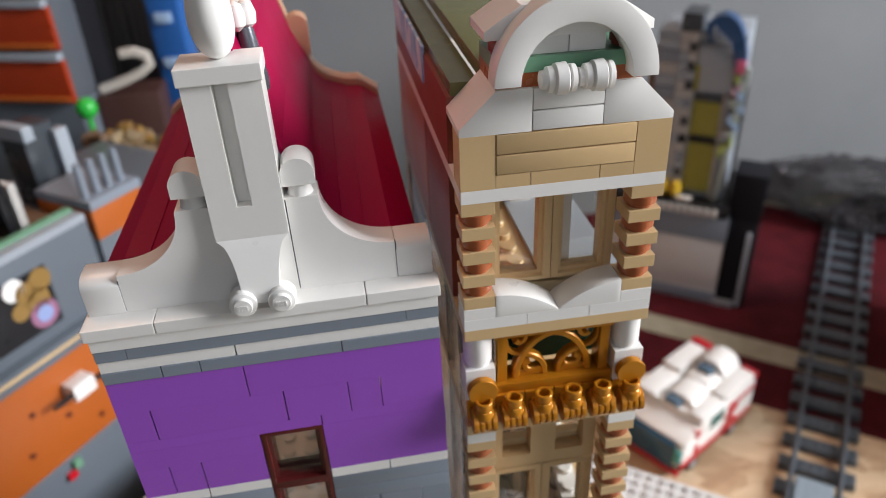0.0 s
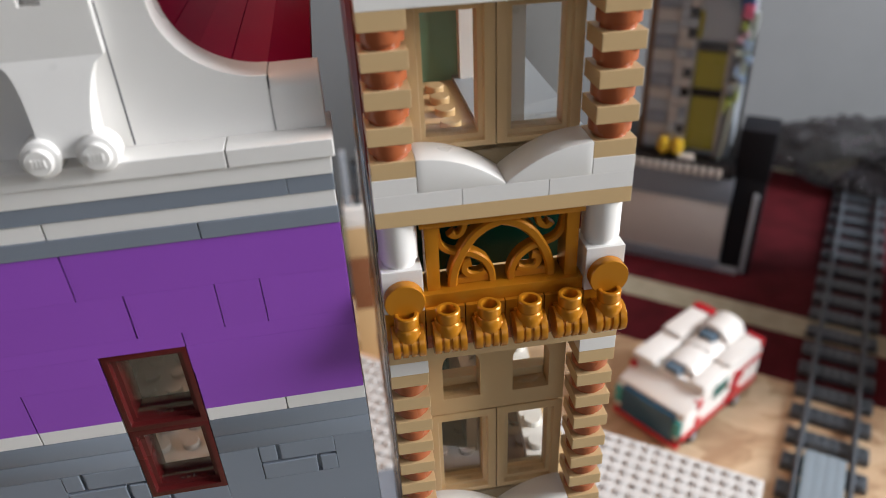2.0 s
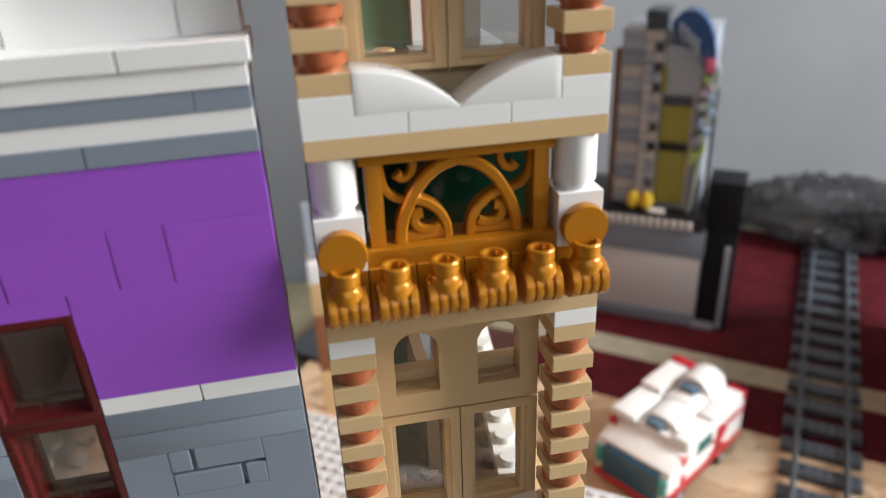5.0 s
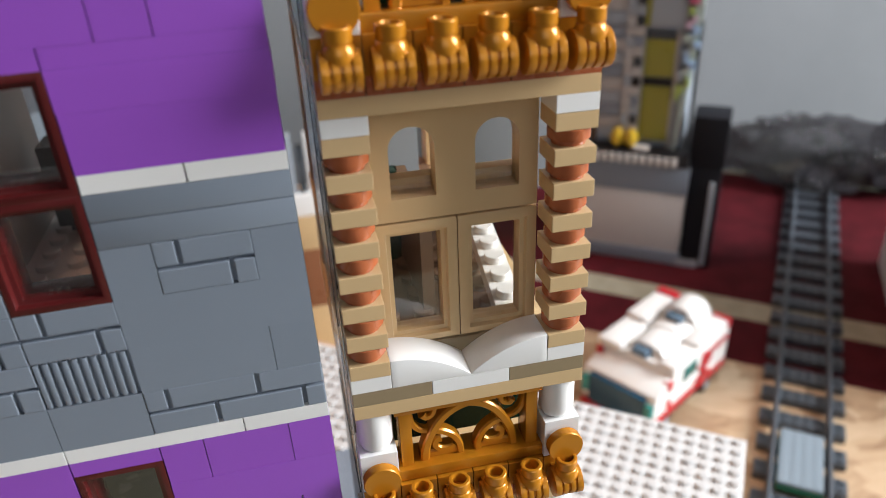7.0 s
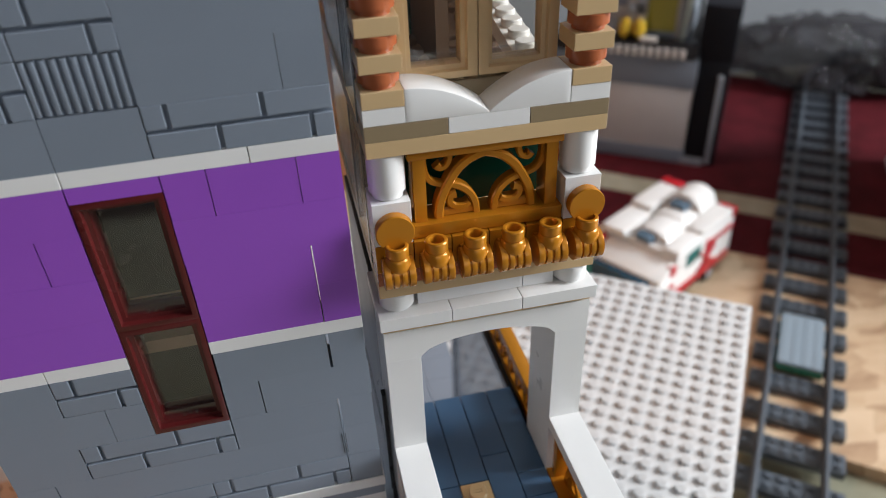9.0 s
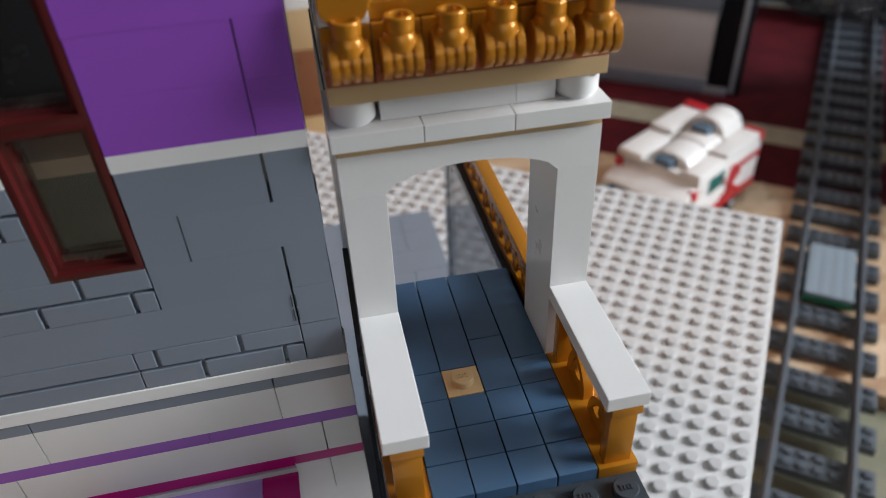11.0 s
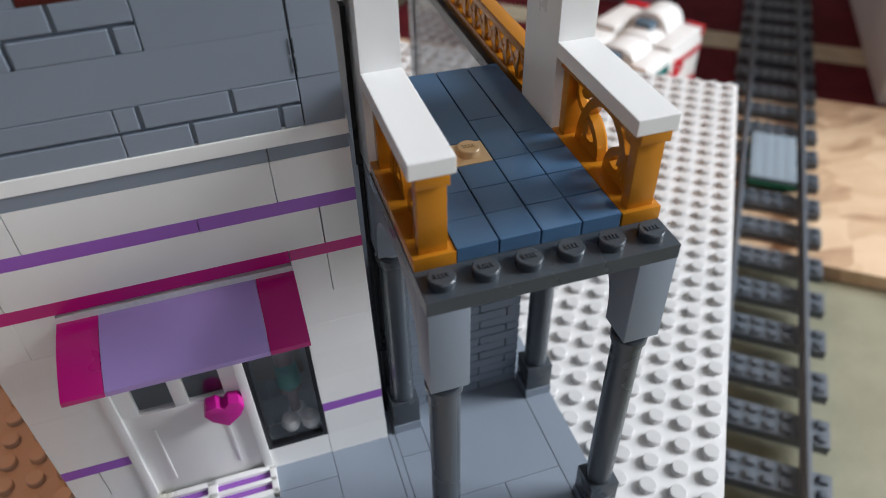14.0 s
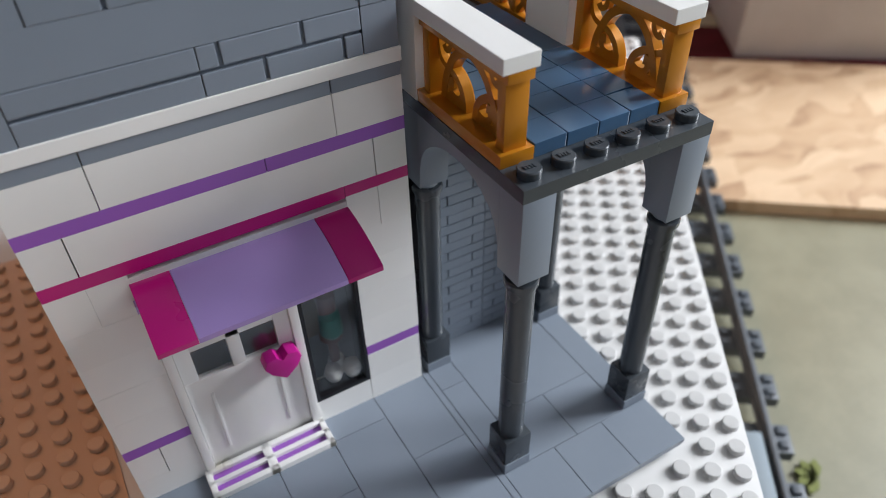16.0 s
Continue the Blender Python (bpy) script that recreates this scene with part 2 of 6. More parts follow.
SHARED = {}


def brick(parent, name, x, y, z, w, d, h, mat, bevel=0.00008, gap=0.006, vgap=0.0, label="", ygap=0.0):
    """One brick, plate or tile; pieces of one size and colour share a mesh."""
    key = (round(w, 3), round(d, 3), round(h, 3), mat.name, bevel, gap, vgap, ygap)
    if key not in SHARED:
        bm = bmesh.new()
        quadbox(bm, gap, w - gap, ygap, d - ygap, vgap, h - vgap, rel=True)
        SHARED[key] = mesh_of(name, bm, mat, bevel, False)
    ob = new(name, SHARED[key])
    ob.parent = parent
    ob.location = (x * S, y * S, zz(z))
    if label:
        tagged(ob, label)
    return ob


def slab(name, x0, x1, y0, y1, z0, z1, mat, label="", category="", kind="structure"):
    bm = bmesh.new()
    v = [bm.verts.new((x, y, z)) for z in (z0, z1) for y in (y0, y1) for x in (x0, x1)]
    for a, b, c, d in ((0, 2, 3, 1), (4, 5, 7, 6), (0, 1, 5, 4), (2, 6, 7, 3), (1, 3, 7, 5), (0, 4, 6, 2)):
        bm.faces.new((v[a], v[b], v[c], v[d]))
    return tagged(part(name, bm, mat, None, "", 0.0, False), label, category, "", kind)


def wall_with_opening(name, axis, at, thick, a0, a1, o0, o1, oz0, oz1, z0, z1, mat, label):
    """A wall along x or y with one window opening through it."""
    bm = bmesh.new()
    def blk(p0, p1, q0, q1):
        c = ((p0, p1, at, at + thick) if axis == "x" else (at, at + thick, p0, p1))
        v = [bm.verts.new((x, y, z)) for z in (q0, q1) for y in c[2:] for x in c[:2]]
        for a, b, cc, d in ((0, 2, 3, 1), (4, 5, 7, 6), (0, 1, 5, 4), (2, 6, 7, 3), (1, 3, 7, 5), (0, 4, 6, 2)):
            bm.faces.new((v[a], v[b], v[cc], v[d]))
    blk(a0, o0, z0, z1); blk(o1, a1, z0, z1); blk(o0, o1, z0, oz0); blk(o0, o1, oz1, z1)
    return tagged(part(name, bm, mat, None, "", 0.0, False), label, "wall", "", "structure")


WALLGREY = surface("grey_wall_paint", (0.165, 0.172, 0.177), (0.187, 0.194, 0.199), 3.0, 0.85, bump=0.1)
# unseen side walls and ceiling, coloured dark to cut the bounced light
WALLDARK = surface("dark_wall_paint", (0.10, 0.097, 0.094), (0.122, 0.119, 0.115), 2.0, 0.85, bump=0.1)
CEILING = surface("ceiling_paint", (0.29, 0.285, 0.28), (0.33, 0.325, 0.32), 2.0, 0.9, bump=0.1)
FLOORWOOD = surface("dark_floor_boards", (0.07, 0.04, 0.025), (0.12, 0.07, 0.04), 6.0, 0.5, (1, 8, 1))
ZF, ZC = -0.85, 1.65
slab("floor", -1.9, 2.0, -2.0, 0.80, ZF - 0.05, ZF, FLOORWOOD, "dark brown wooden floor boards of the room", "floor")
slab("ceiling", -1.9, 2.0, -2.0, 0.80, ZC, ZC + 0.05, CEILING, "plain mid-grey painted ceiling", "ceiling")
slab("wall_back", -1.9, 2.0, 0.80, 0.9, ZF, ZC, WALLGREY, "plain grey painted wall behind the layout", "wall")
wall_with_opening("wall_left", "y", -2.0, 0.1, -2.0, 0.80, -0.05, 0.75, 0.75, 1.55, ZF, ZC, WALLDARK, "dark grey wall with a window opening")
wall_with_opening("wall_right", "y", 2.0, 0.1, -2.0, 0.80, -0.88, 0.64, 0.25, 1.55, ZF, ZC, WALLDARK, "dark grey wall with a window opening")
wall_with_opening("wall_front", "x", -2.1, 0.1, -1.9, 2.0, -0.6, 0.9, 0.45, 1.55, ZF, ZC, WALLDARK, "dark grey wall with a window opening")


# ---- table tops and mats ----
def osb_material():
    m, t, b = material("strand_board")
    N, L = t.nodes, t.links
    co = N.new("ShaderNodeTexCoord")
    w = N.new("ShaderNodeTexNoise"); w.inputs["Scale"].default_value = 14.0
    L.new(co.outputs["Object"], w.inputs["Vector"])
    mp = N.new("ShaderNodeMapping"); mp.inputs["Scale"].default_value = (28, 70, 28); mp.inputs["Rotation"].default_value = (0, 0, 0.9)
    mx = N.new("ShaderNodeMix"); mx.data_type = "VECTOR"; mx.inputs[0].default_value = 0.06
    L.new(co.outputs["Object"], mx.inputs[4]); L.new(w.outputs["Color"], mx.inputs[5])
    L.new(mx.outputs[1], mp.inputs[0])
    v = N.new("ShaderNodeTexVoronoi"); v.inputs["Scale"].default_value = 1.0
    L.new(mp.outputs[0], v.inputs["Vector"])
    n = N.new("ShaderNodeTexNoise"); n.inputs["Scale"].default_value = 1.2; n.inputs["Detail"].default_value = 7.0
    L.new(mp.outputs[0], n.inputs["Vector"])
    sep = N.new("ShaderNodeSeparateColor"); L.new(v.outputs["Color"], sep.inputs[0])
    ad = N.new("ShaderNodeMath"); ad.operation = "MULTIPLY_ADD"; ad.inputs[1].default_value = 0.45
    L.new(sep.outputs[0], ad.inputs[0])
    hl = N.new("ShaderNodeMath"); hl.operation = "MULTIPLY"; hl.inputs[1].default_value = 0.55
    L.new(n.outputs["Fac"], hl.inputs[0]); L.new(hl.outputs[0], ad.inputs[2])
    r = N.new("ShaderNodeValToRGB")
    r.color_ramp.elements[0].position, r.color_ramp.elements[0].color = 0.14, (0.25, 0.135, 0.070, 1)
    r.color_ramp.elements[1].position, r.color_ramp.elements[1].color = 0.76, (0.62, 0.46, 0.30, 1)
    e = r.color_ramp.elements.new(0.40); e.color = (0.49, 0.335, 0.200, 1)
    L.new(ad.outputs[0], r.inputs[0]); L.new(r.outputs[0], b.inputs["Base Color"])
    b.inputs["Roughness"].default_value = 0.62
    bp = N.new("ShaderNodeBump"); bp.inputs["Strength"].default_value = 0.3; bp.inputs["Distance"].default_value = 0.0008
    L.new(ad.outputs[0], bp.inputs["Height"]); L.new(bp.outputs[0], b.inputs["Normal"])
    return m


OSB = osb_material()
HARDBOARD = surface("olive_hardboard", (0.20, 0.192, 0.128), (0.24, 0.232, 0.158), 40.0, 0.45, bump=0.1, dist=0.0003)
CLOTH = surface("dark_red_cloth", (0.050, 0.0043, 0.0065), (0.080, 0.0070, 0.0112), 30.0, 0.8, bump=0.4, dist=0.0006)
CLOTH.node_tree.nodes["Principled BSDF"].inputs["Specular IOR Level"].default_value = 0.12
CREAM = surface("cream_stripe_cloth", (0.26, 0.235, 0.165), (0.33, 0.30, 0.22), 60.0, 0.8, bump=0.4, dist=0.0006)

TRACK = math.atan2(0.791, 0.612)                  # heading of the track and of everything laid beside it
U = Vector((math.cos(TRACK), math.sin(TRACK), 0))          # along the track
W = Vector((math.sin(TRACK), -math.cos(TRACK), 0))         # across it, to the right


def turned_slab(name, origin, u0, u1, w0, w1, z0, z1, mat, label, category, kind="structure", bevel=0.0):
    """A slab laid square to the track: origin in studs, reach along and across in studs, z in plate rows."""
    o = Vector((origin[0] * S, origin[1] * S, 0))
    bm = bmesh.new()
    v = [bm.verts.new(o + U * (u * S) + W * (w * S) + Vector((0, 0, zz(z)))) for z in (z0, z1) for w in (w0, w1) for u in (u0, u1)]
    for a, b, c, d in ((0, 1, 3, 2), (4, 6, 7, 5), (0, 4, 5, 1), (2, 3, 7, 6), (1, 5, 7, 3), (0, 2, 6, 4)):
        bm.faces.new((v[a], v[b], v[c], v[d]))
    return tagged(part(name, bm, mat, None, "", bevel, False), label, category, "", kind)


# the line where strand board and red cloth meet passes through EDGE, across the track
EDGE = (51.0, 41.4)
table_top = slab("table", -1.2, 1.45, -0.6, 0.79, zz(-119.7), zz(-106.9), HARDBOARD, "smooth olive hardboard table top", "table top")
for x in (-1.1, 1.33):
    for y in (-0.5, 0.68):
        bm = bmesh.new()
        v = [bm.verts.new((x + a, y + b, c)) for c in (ZF, zz(-119.7)) for b in (0, 0.07) for a in (0, 0.07)]
        for q in ((0, 2, 3, 1), (4, 5, 7, 6), (0, 1, 5, 4), (2, 6, 7, 3), (1, 3, 7, 5), (0, 4, 6, 2)):
            bm.faces.new([v[i] for i in q])
        part("table_leg", bm, FLOORWOOD, table_top, "", 0.002)
turned_slab("strand_board", EDGE, -27.8, 0, -62, 75, -106.85, -103.7, OSB, "pale strand board laid on the table", "board", "thing", 0.0006)
cloth = turned_slab("red_cloth", EDGE, 0.05, 58, -46, 100, -106.8, -103.9, CLOTH, "dark red cloth with a cream stripe spread flat", "cloth", "thing")
stripe = turned_slab("stripe", EDGE, 9.5, 14.0, -45, 99, -103.95, -103.78, CREAM, "cream woven stripe", "")
stripe.parent = cloth

# ---- the narrow tan town house ----
tower = thing("town_house", "narrow tan and white toy-brick town house with gold trim", "toy house")


def lattice_mesh():
    """Pierced ornament of the gold lattice, 4 studs wide and 6 plate rows high: pointed arch and scrolls."""
    bm = bmesh.new()
    y0, y1 = 0.30, 0.62

    def bend(pts, n=5):
        """A smooth line through the points."""
        out = []
        q = [pts[0]] + pts + [pts[-1]]
        for i in range(1, len(q) - 2):
            for k in range(n):
                t = k / n
                out.append(tuple(0.5 * (2 * q[i][c] + (q[i + 1][c] - q[i - 1][c]) * t + (2 * q[i - 1][c] - 5 * q[i][c] + 4 * q[i + 1][c] - q[i + 2][c]) * t * t + (3 * q[i][c] - q[i - 1][c] - 3 * q[i + 1][c] + q[i + 2][c]) * t ** 3) for c in (0, 1)))
        return out + [pts[-1]]

    def vine(pts, wide, front, tip=1.0):
        line = bend(pts)
        n = len(line)
        ribbon(bm, [(2 + sg * x, z) for x, z in line], wide, y0 + front, y1 - 0.3 * front - 0.05, [1 + (tip - 1) * max(0.0, (i / n - 0.6) / 0.4) for i in range(n)])

    for sg in (-1, 1):
        vine([(0.0, 2.06), (-0.40, 1.92), (-0.76, 1.62), (-1.06, 1.12), (-1.20, 0.72), (-1.24, 0.36)], 0.25, -0.07)
        vine([(-1.04, 1.26), (-0.74, 1.20), (-0.44, 0.98), (-0.28, 0.68), (-0.24, 0.36)], 0.21, -0.03)
        vine([(-0.26, 0.47), (-0.70, 0.46), (-1.18, 0.46)], 0.26, 0.012)
        vine([(-0.40, 0.66), (-0.56, 0.58), (-0.80, 0.60), (-0.93, 0.74), (-0.90, 0.92), (-0.76, 0.96)], 0.20, -0.02, 1.5)
        vine([(-1.08, 1.24), (-1.34, 1.34), (-1.50, 1.54), (-1.57, 1.86), (-1.57, 2.06)], 0.17, 0.03)
        vine([(-0.93, 2.10), (-0.90, 1.96), (-0.98, 1.78), (-1.14, 1.72), (-1.24, 1.82)], 0.17, 0.02, 1.4)
    return mesh_of("lattice_scrollwork", bm, GOLD, 0.0, True)


def lattice_frame_mesh():
    bm = bmesh.new()
    for x0, x1, z0, z1, y0, y1 in ((0, 4, 0, 0.9, 0.0, 0.98), (0, 4, 5.35, 6.0, 0.12, 0.86), (0.12, 0.44, 0.9, 5.35, 0.16, 0.82), (3.56, 3.88, 0.9, 5.35, 0.16, 0.82)):
        quadbox(bm, x0, x1, y0, y1, z0, z1, rel=True)
    return mesh_of("lattice_frame", bm, GOLD, 0.00014, True)


SCROLLS, FRAME = lattice_mesh(), lattice_frame_mesh()


def lattice(parent, x, y, z, turn=0.0):
    ob = new("lattice_fence", FRAME)
    ob.parent = parent
    ob.matrix_local = Matrix.Translation((x * S, y * S, zz(z))) @ Matrix.Rotation(turn, 4, "Z")
    tagged(ob, "pearl gold lattice fence with a pointed arch and scrolls")
    sc = new("scrollwork", SCROLLS)
    sc.parent = ob
    return ob


def claw_mesh():
    """Gold clip: a hollow cup on top of ribs that curl down in front."""
    bm = bmesh.new()
    z = -62.0
    lathe(bm, 0.5, -0.42, [(0.34, z + 0.5), (0.35, z + 0.95), (0.30, z + 1.30), (0.265, z + 1.36), (0.295, z + 1.46), (0.295, z + 2.06), (0.275, z + 2.15), (0.19, z + 2.15), (0.17, z + 1.4)], 28)
    for cx, w, r in ((0.19, 0.17, 0.41), (0.395, 0.14, 0.40), (0.605, 0.14, 0.40), (0.81, 0.17, 0.41)):
        tube(bm, -0.40, z + 0.05, cx - w / 2, cx + w / 2, r, r, 28, "x")
    tube(bm, -0.38, z + 0.05, 0.12, 0.88, 0.36, 0.36, 24, "x")
    quadbox(bm, 0.2, 0.8, -0.3, 0.02, z - 0.8, z + 0.8)
    return mesh_of("claw", bm, GOLD, 0.00016, True)


CLAW = claw_mesh()


def round_plate_mesh(name, mat, h=1.0, r=0.49):
    bm = bmesh.new()
    lathe(bm, 0, 0, [(r * 0.80, -62), (r * 0.80, -62 + 0.30 * h), (r, -62 + 0.34 * h), (r, -62 + h * 0.97), (r - 0.02, -62 + h)], 28)
    return mesh_of(name, bm, mat, 0.0, True)


ROUND_COPPER = round_plate_mesh("round_plate", COPPER)


def shared_part(name, me, parent, x, y, z, turn=0.0, label=""):
    ob = new(name, me)
    ob.parent = parent
    ob.matrix_local = Matrix.Translation((x * S, y * S, z * P + LEVEL)) @ Matrix.Rotation(turn, 4, "Z")
    if label:
        tagged(ob, label)
    return ob


def full_plate(z, mat=TAN, name="tan_plate", y0=0.0, y1=16.0, x0=0.0, x1=6.0, h=1.0):
    return brick(tower, name, x0, y0, z, x1 - x0, y1 - y0, h, mat, 0.00012, 0.004)


def pillar(x, z0, z1, y=0.0):
    """Column of square tan plates and round copper plates by turns, tan first and last."""
    for i, z in enumerate(range(z0, z1 + 1)):
        if i % 2 == 0:
            jx, jy = random.uniform(-0.012, 0.012), random.uniform(-0.015, 0.015)
            brick(tower, "square_plate", x + jx, y + jy, z, 1, 1, 1, TAN, 0.00013, 0.008)
        else:
            shared_part("round_plate", ROUND_COPPER, tower, x + 0.5, y + 0.47, z, random.uniform(0, 6))


def curved_slope(parent, x0, x1, z0, high_left, mat=WHITE, y0=0.0, y1=1.0):
    """Two studs long, two plate rows high, falling in a curve to one row at the low end."""
    n = 12
    top = []
    for i in range(n + 1):
        u = i / n
        a = u if high_left else 1 - u
        top.append((x0 + 0.006 + (x1 - x0 - 0.012) * u, z0 + 0.10 + 1.90 * (1 - a ** 2.1)))
    bm = bmesh.new()
    strip(bm, top, [(x, z0) for x, _ in top], y0, y1)
    return part("curved_slope", bm, mat, parent, "", 0.00010)


def casement(parent, x, z, w, h, mat, y=1.0, d=0.62, rim=0.26, name="window", pane=GLASS):
    """A moulded window: outer frame with a stepped inner rim, and a clear pane with a lip and pips at its foot."""
    bm = bmesh.new()
    zr = rim * S / P
    g = 0.012
    loops = []
    for inset, yy in ((g, d), (g, 0.0), (rim, 0.0), (rim + 0.02, 0.15), (rim + 0.13, 0.16), (rim + 0.13, d)):
        zi = 0.0 if inset == g else inset * S / P
        loops.append([bm.verts.new((a * S, (y + yy) * S, zz(b))) for a, b in ((x + inset, z + zi), (x + w - inset, z + zi), (x + w - inset, z + h - zi), (x + inset, z + h - zi))])
    loops.append(loops[0])
    for p, q in zip(loops, loops[1:]):
        for k in range(4):
            bm.faces.new((p[k], p[(k + 1) % 4], q[(k + 1) % 4], q[k]))
    frame_part = part(name, bm, mat, parent, "", 0.00009)
    bm = bmesh.new()
    quadbox(bm, x + rim + 0.08, x + w - rim - 0.08, y + 0.42, y + 0.47, z + 0.7, z + h - 0.7)
    quadbox(bm, x + rim + 0.08, x + w - rim - 0.08, y + 0.26, y + 0.42, z + zr, z + zr + 0.9)
    for k in (-0.16, 0.0, 0.16):
        lathe(bm, x + w / 2 + k, z + zr + 0.45, [(0.07, y + 0.26), (0.07, y + 0.20), (0.05, y + 0.18)], 12, "y")
    lathe(bm, x + rim + 0.27, z + h - zr - 0.75, [(0.08, y + 0.42), (0.08, y + 0.38), (0.06, y + 0.37)], 14, "y")
    p = part("pane", bm, pane, frame_part, "clear plastic pane", 0.0)
    p.visible_shadow = False
    return frame_part


def arched_panel(parent, x, z, h, mat, y=1.0, d=0.55):
    """One moulded panel, four studs wide, pierced by two round-headed openings with clear panes and inner sills."""
    bm = bmesh.new()
    r = 0.53
    zb, zs = z + 1.4, z + h - 1.6 - r * S / P
    for x0 in (x + 0.012, x + 2.0):
        x1 = x0 + 1.988
        cx = (x + 1.0) if x0 < x + 1 else (x + 3.0)
        inner, outer = [(cx - r, zb), (cx + r, zb)], [(x0, z), (x1, z)]
        for k in range(25):
            q = k / 24
            inner.append((cx + r * math.cos(math.pi * q), zs + r * S / P * math.sin(math.pi * q)))
            if q < 0.25:
                outer.append((x1, zs + (z + h - zs) * q * 4))
            elif q <= 0.75:
                outer.append((x1 - (x1 - x0) * (q - 0.25) * 2, z + h))
            else:
                outer.append((x0, z + h - (z + h - zs) * (q - 0.75) * 4))
        loops = [[bm.verts.new((a * S, yy * S, zz(b))) for a, b in line] for line, yy in ((outer, y + d), (outer, y), (inner, y), (inner, y + d))]
        for p, q in zip(loops, loops[1:] + loops[:1]):
            for k in range(27):
                bm.faces.new((p[k], p[(k + 1) % 27], q[(k + 1) % 27], q[k]))
    panel = part("arched_window", bm, mat, parent, "tan panel with two round-headed openings", 0.0)
    for cx in (x + 1.0, x + 3.0):
        bm = bmesh.new()
        quadbox(bm, cx - 0.62, cx + 0.62, y + 0.30, y + 0.35, zb - 0.3, z + h - 0.3)
        quadbox(bm, cx - 0.5, cx + 0.5, y + 0.14, y + 0.30, zb, zb + 0.55)
        for k in (-0.16, 0.0, 0.16):
            lathe(bm, cx + k, zb + 0.45, [(0.07, y + 0.14), (0.07, y + 0.10), (0.05, y + 0.08)], 12, "y")
        p = part("pane", bm, GLASS, panel, "clear plastic pane", 0.0)
        p.visible_shadow = False
        bm = bmesh.new()
        quadbox(bm, cx - 0.8, cx + 0.8, y + 0.56, y + 0.95, zb - 0.6, zb + 0.7)
        part("inner_sill", bm, mat, panel, "", 0.0001)
    return panel


def gold_band(zb):
    """Tan plate, row of gold claws on gold bricks, lattice between white posts with gold discs, from row zb up."""
    full_plate(zb)
    for i in range(6):
        brick(tower, "gold_brick", i, 0.0, zb + 2, 1, 1, 2, GOLD, 0.00010, 0.012)
        brick(tower, "copper_plate", i, 0.0, zb + 1, 1, 1, 1, COPPER, 0.00010, 0.012)
        shared_part("claw", CLAW, tower, i, 0.0, zb + 2.55, 0.0, "gold clip with a hollow cup")
    lattice(tower, 1.0, 0.10, zb + 4)
    bm = bmesh.new()
    quadbox(bm, 1.0, 5.0, 1.7, 1.85, zb + 4, zb + 10)
    part("backing", bm, GREEN, tower, "dark green panel behind the lattice", 0.0)
    for x in (0.5, 5.5):
        brick(tower, "post_brick", x - 0.5, 0.0, zb + 4, 1, 1, 3, WHITE, 0.00012, 0.01)
        bm = bmesh.new()
        lathe(bm, x, 0.5, [(0.40, zb + 7), (0.40, zb + 7.35), (0.47, zb + 7.4), (0.47, zb + 9.95), (0.45, zb + 10)], 32)
        part("round_post", bm, WHITE, tower, "", 0.0)
        bm = bmesh.new()
        lathe(bm, x, zb + 5.35, [(0.30, 0.0), (0.30, -0.10), (0.485, -0.12), (0.49, -0.34), (0.47, -0.38)], 36, "y")
        part("disc", bm, GOLD, tower, "round pearl gold tile", 0.0)


COCOA = plastic("reddish_brown_plastic", (0.24, 0.095, 0.045), 0.3)
BROWN = plastic("brown_plastic", (0.15, 0.09, 0.055), 0.6)
BROWN.node_tree.nodes["Principled BSDF"].inputs["Specular IOR Level"].default_value = 0.2


def inner_studs(parent, x0, nx, y0, ny, z, mat):
    bm = bmesh.new()
    for i in range(nx):
        for j in range(ny):
            stud(bm, x0 + i + 0.5, y0 + j + 0.5, z, 0.3, 0.53, 14)
    ob = part("studs", bm, mat, parent, "", 0.0)
    return tagged(ob, "rows of round studs", kind="stuff")


# upper storey: gable block, white plate, pillars, casements, curved sills
gold_band(17)
gold_band(-12)
full_plate(27)
full_plate(-2)
full_plate(39, WHITE, "white_plate")
for x in (0, 5):
    pillar(x, 30, 38)
    pillar(x, 1, 15)
    brick(tower, "white_plate", x, 0, 16, 1, 1, 1, WHITE, 0.00012, 0.008)
    brick(tower, "white_plate", x, 0, 29, 1, 1, 1, WHITE, 0.00010, 0.006)
    brick(tower, "white_plate", x, 0, 0, 1, 1, 1, WHITE, 0.00010, 0.006)
for x0 in (0, 2, 4):
    brick(tower, "white_plate", x0, 0, 28, 2, 1, 1, WHITE, 0.00008, 0.006)
brick(tower, "dark_plate", 0, 0, -1, 2, 1, 1, DARKTAN, 0.00010, 0.006)
brick(tower, "dark_plate", 4, 0, -1, 2, 1, 1, DARKTAN, 0.00010, 0.006)
brick(tower, "white_plate", 2, 0, -1, 2, 1, 1, WHITE, 0.00008, 0.006)
for z in (29, 0):
    curved_slope(tower, 1, 3, z, True)
    curved_slope(tower, 3, 5, z, False)
    brick(tower, "sill_plate", 1, 1.0, z, 4, 1, 1.4, DARKTAN, 0.00008, 0.006)
for x in (1, 3):
    casement(tower, x, 30.05, 2, 8.95, TAN)
    casement(tower, x, 1.05, 2, 8.7, TAN)
arched_panel(tower, 1, 9.75, 7.25, TAN)
for x0 in (0.90, 4.98):
    brick(tower, "window_fillet", x0, 1.35, 1.05, 0.12, 0.5, 15.9, TAN, 0.0, 0.0)
    brick(tower, "window_fillet", x0, 1.35, 30.05, 0.12, 0.5, 8.9, TAN, 0.0, 0.0)
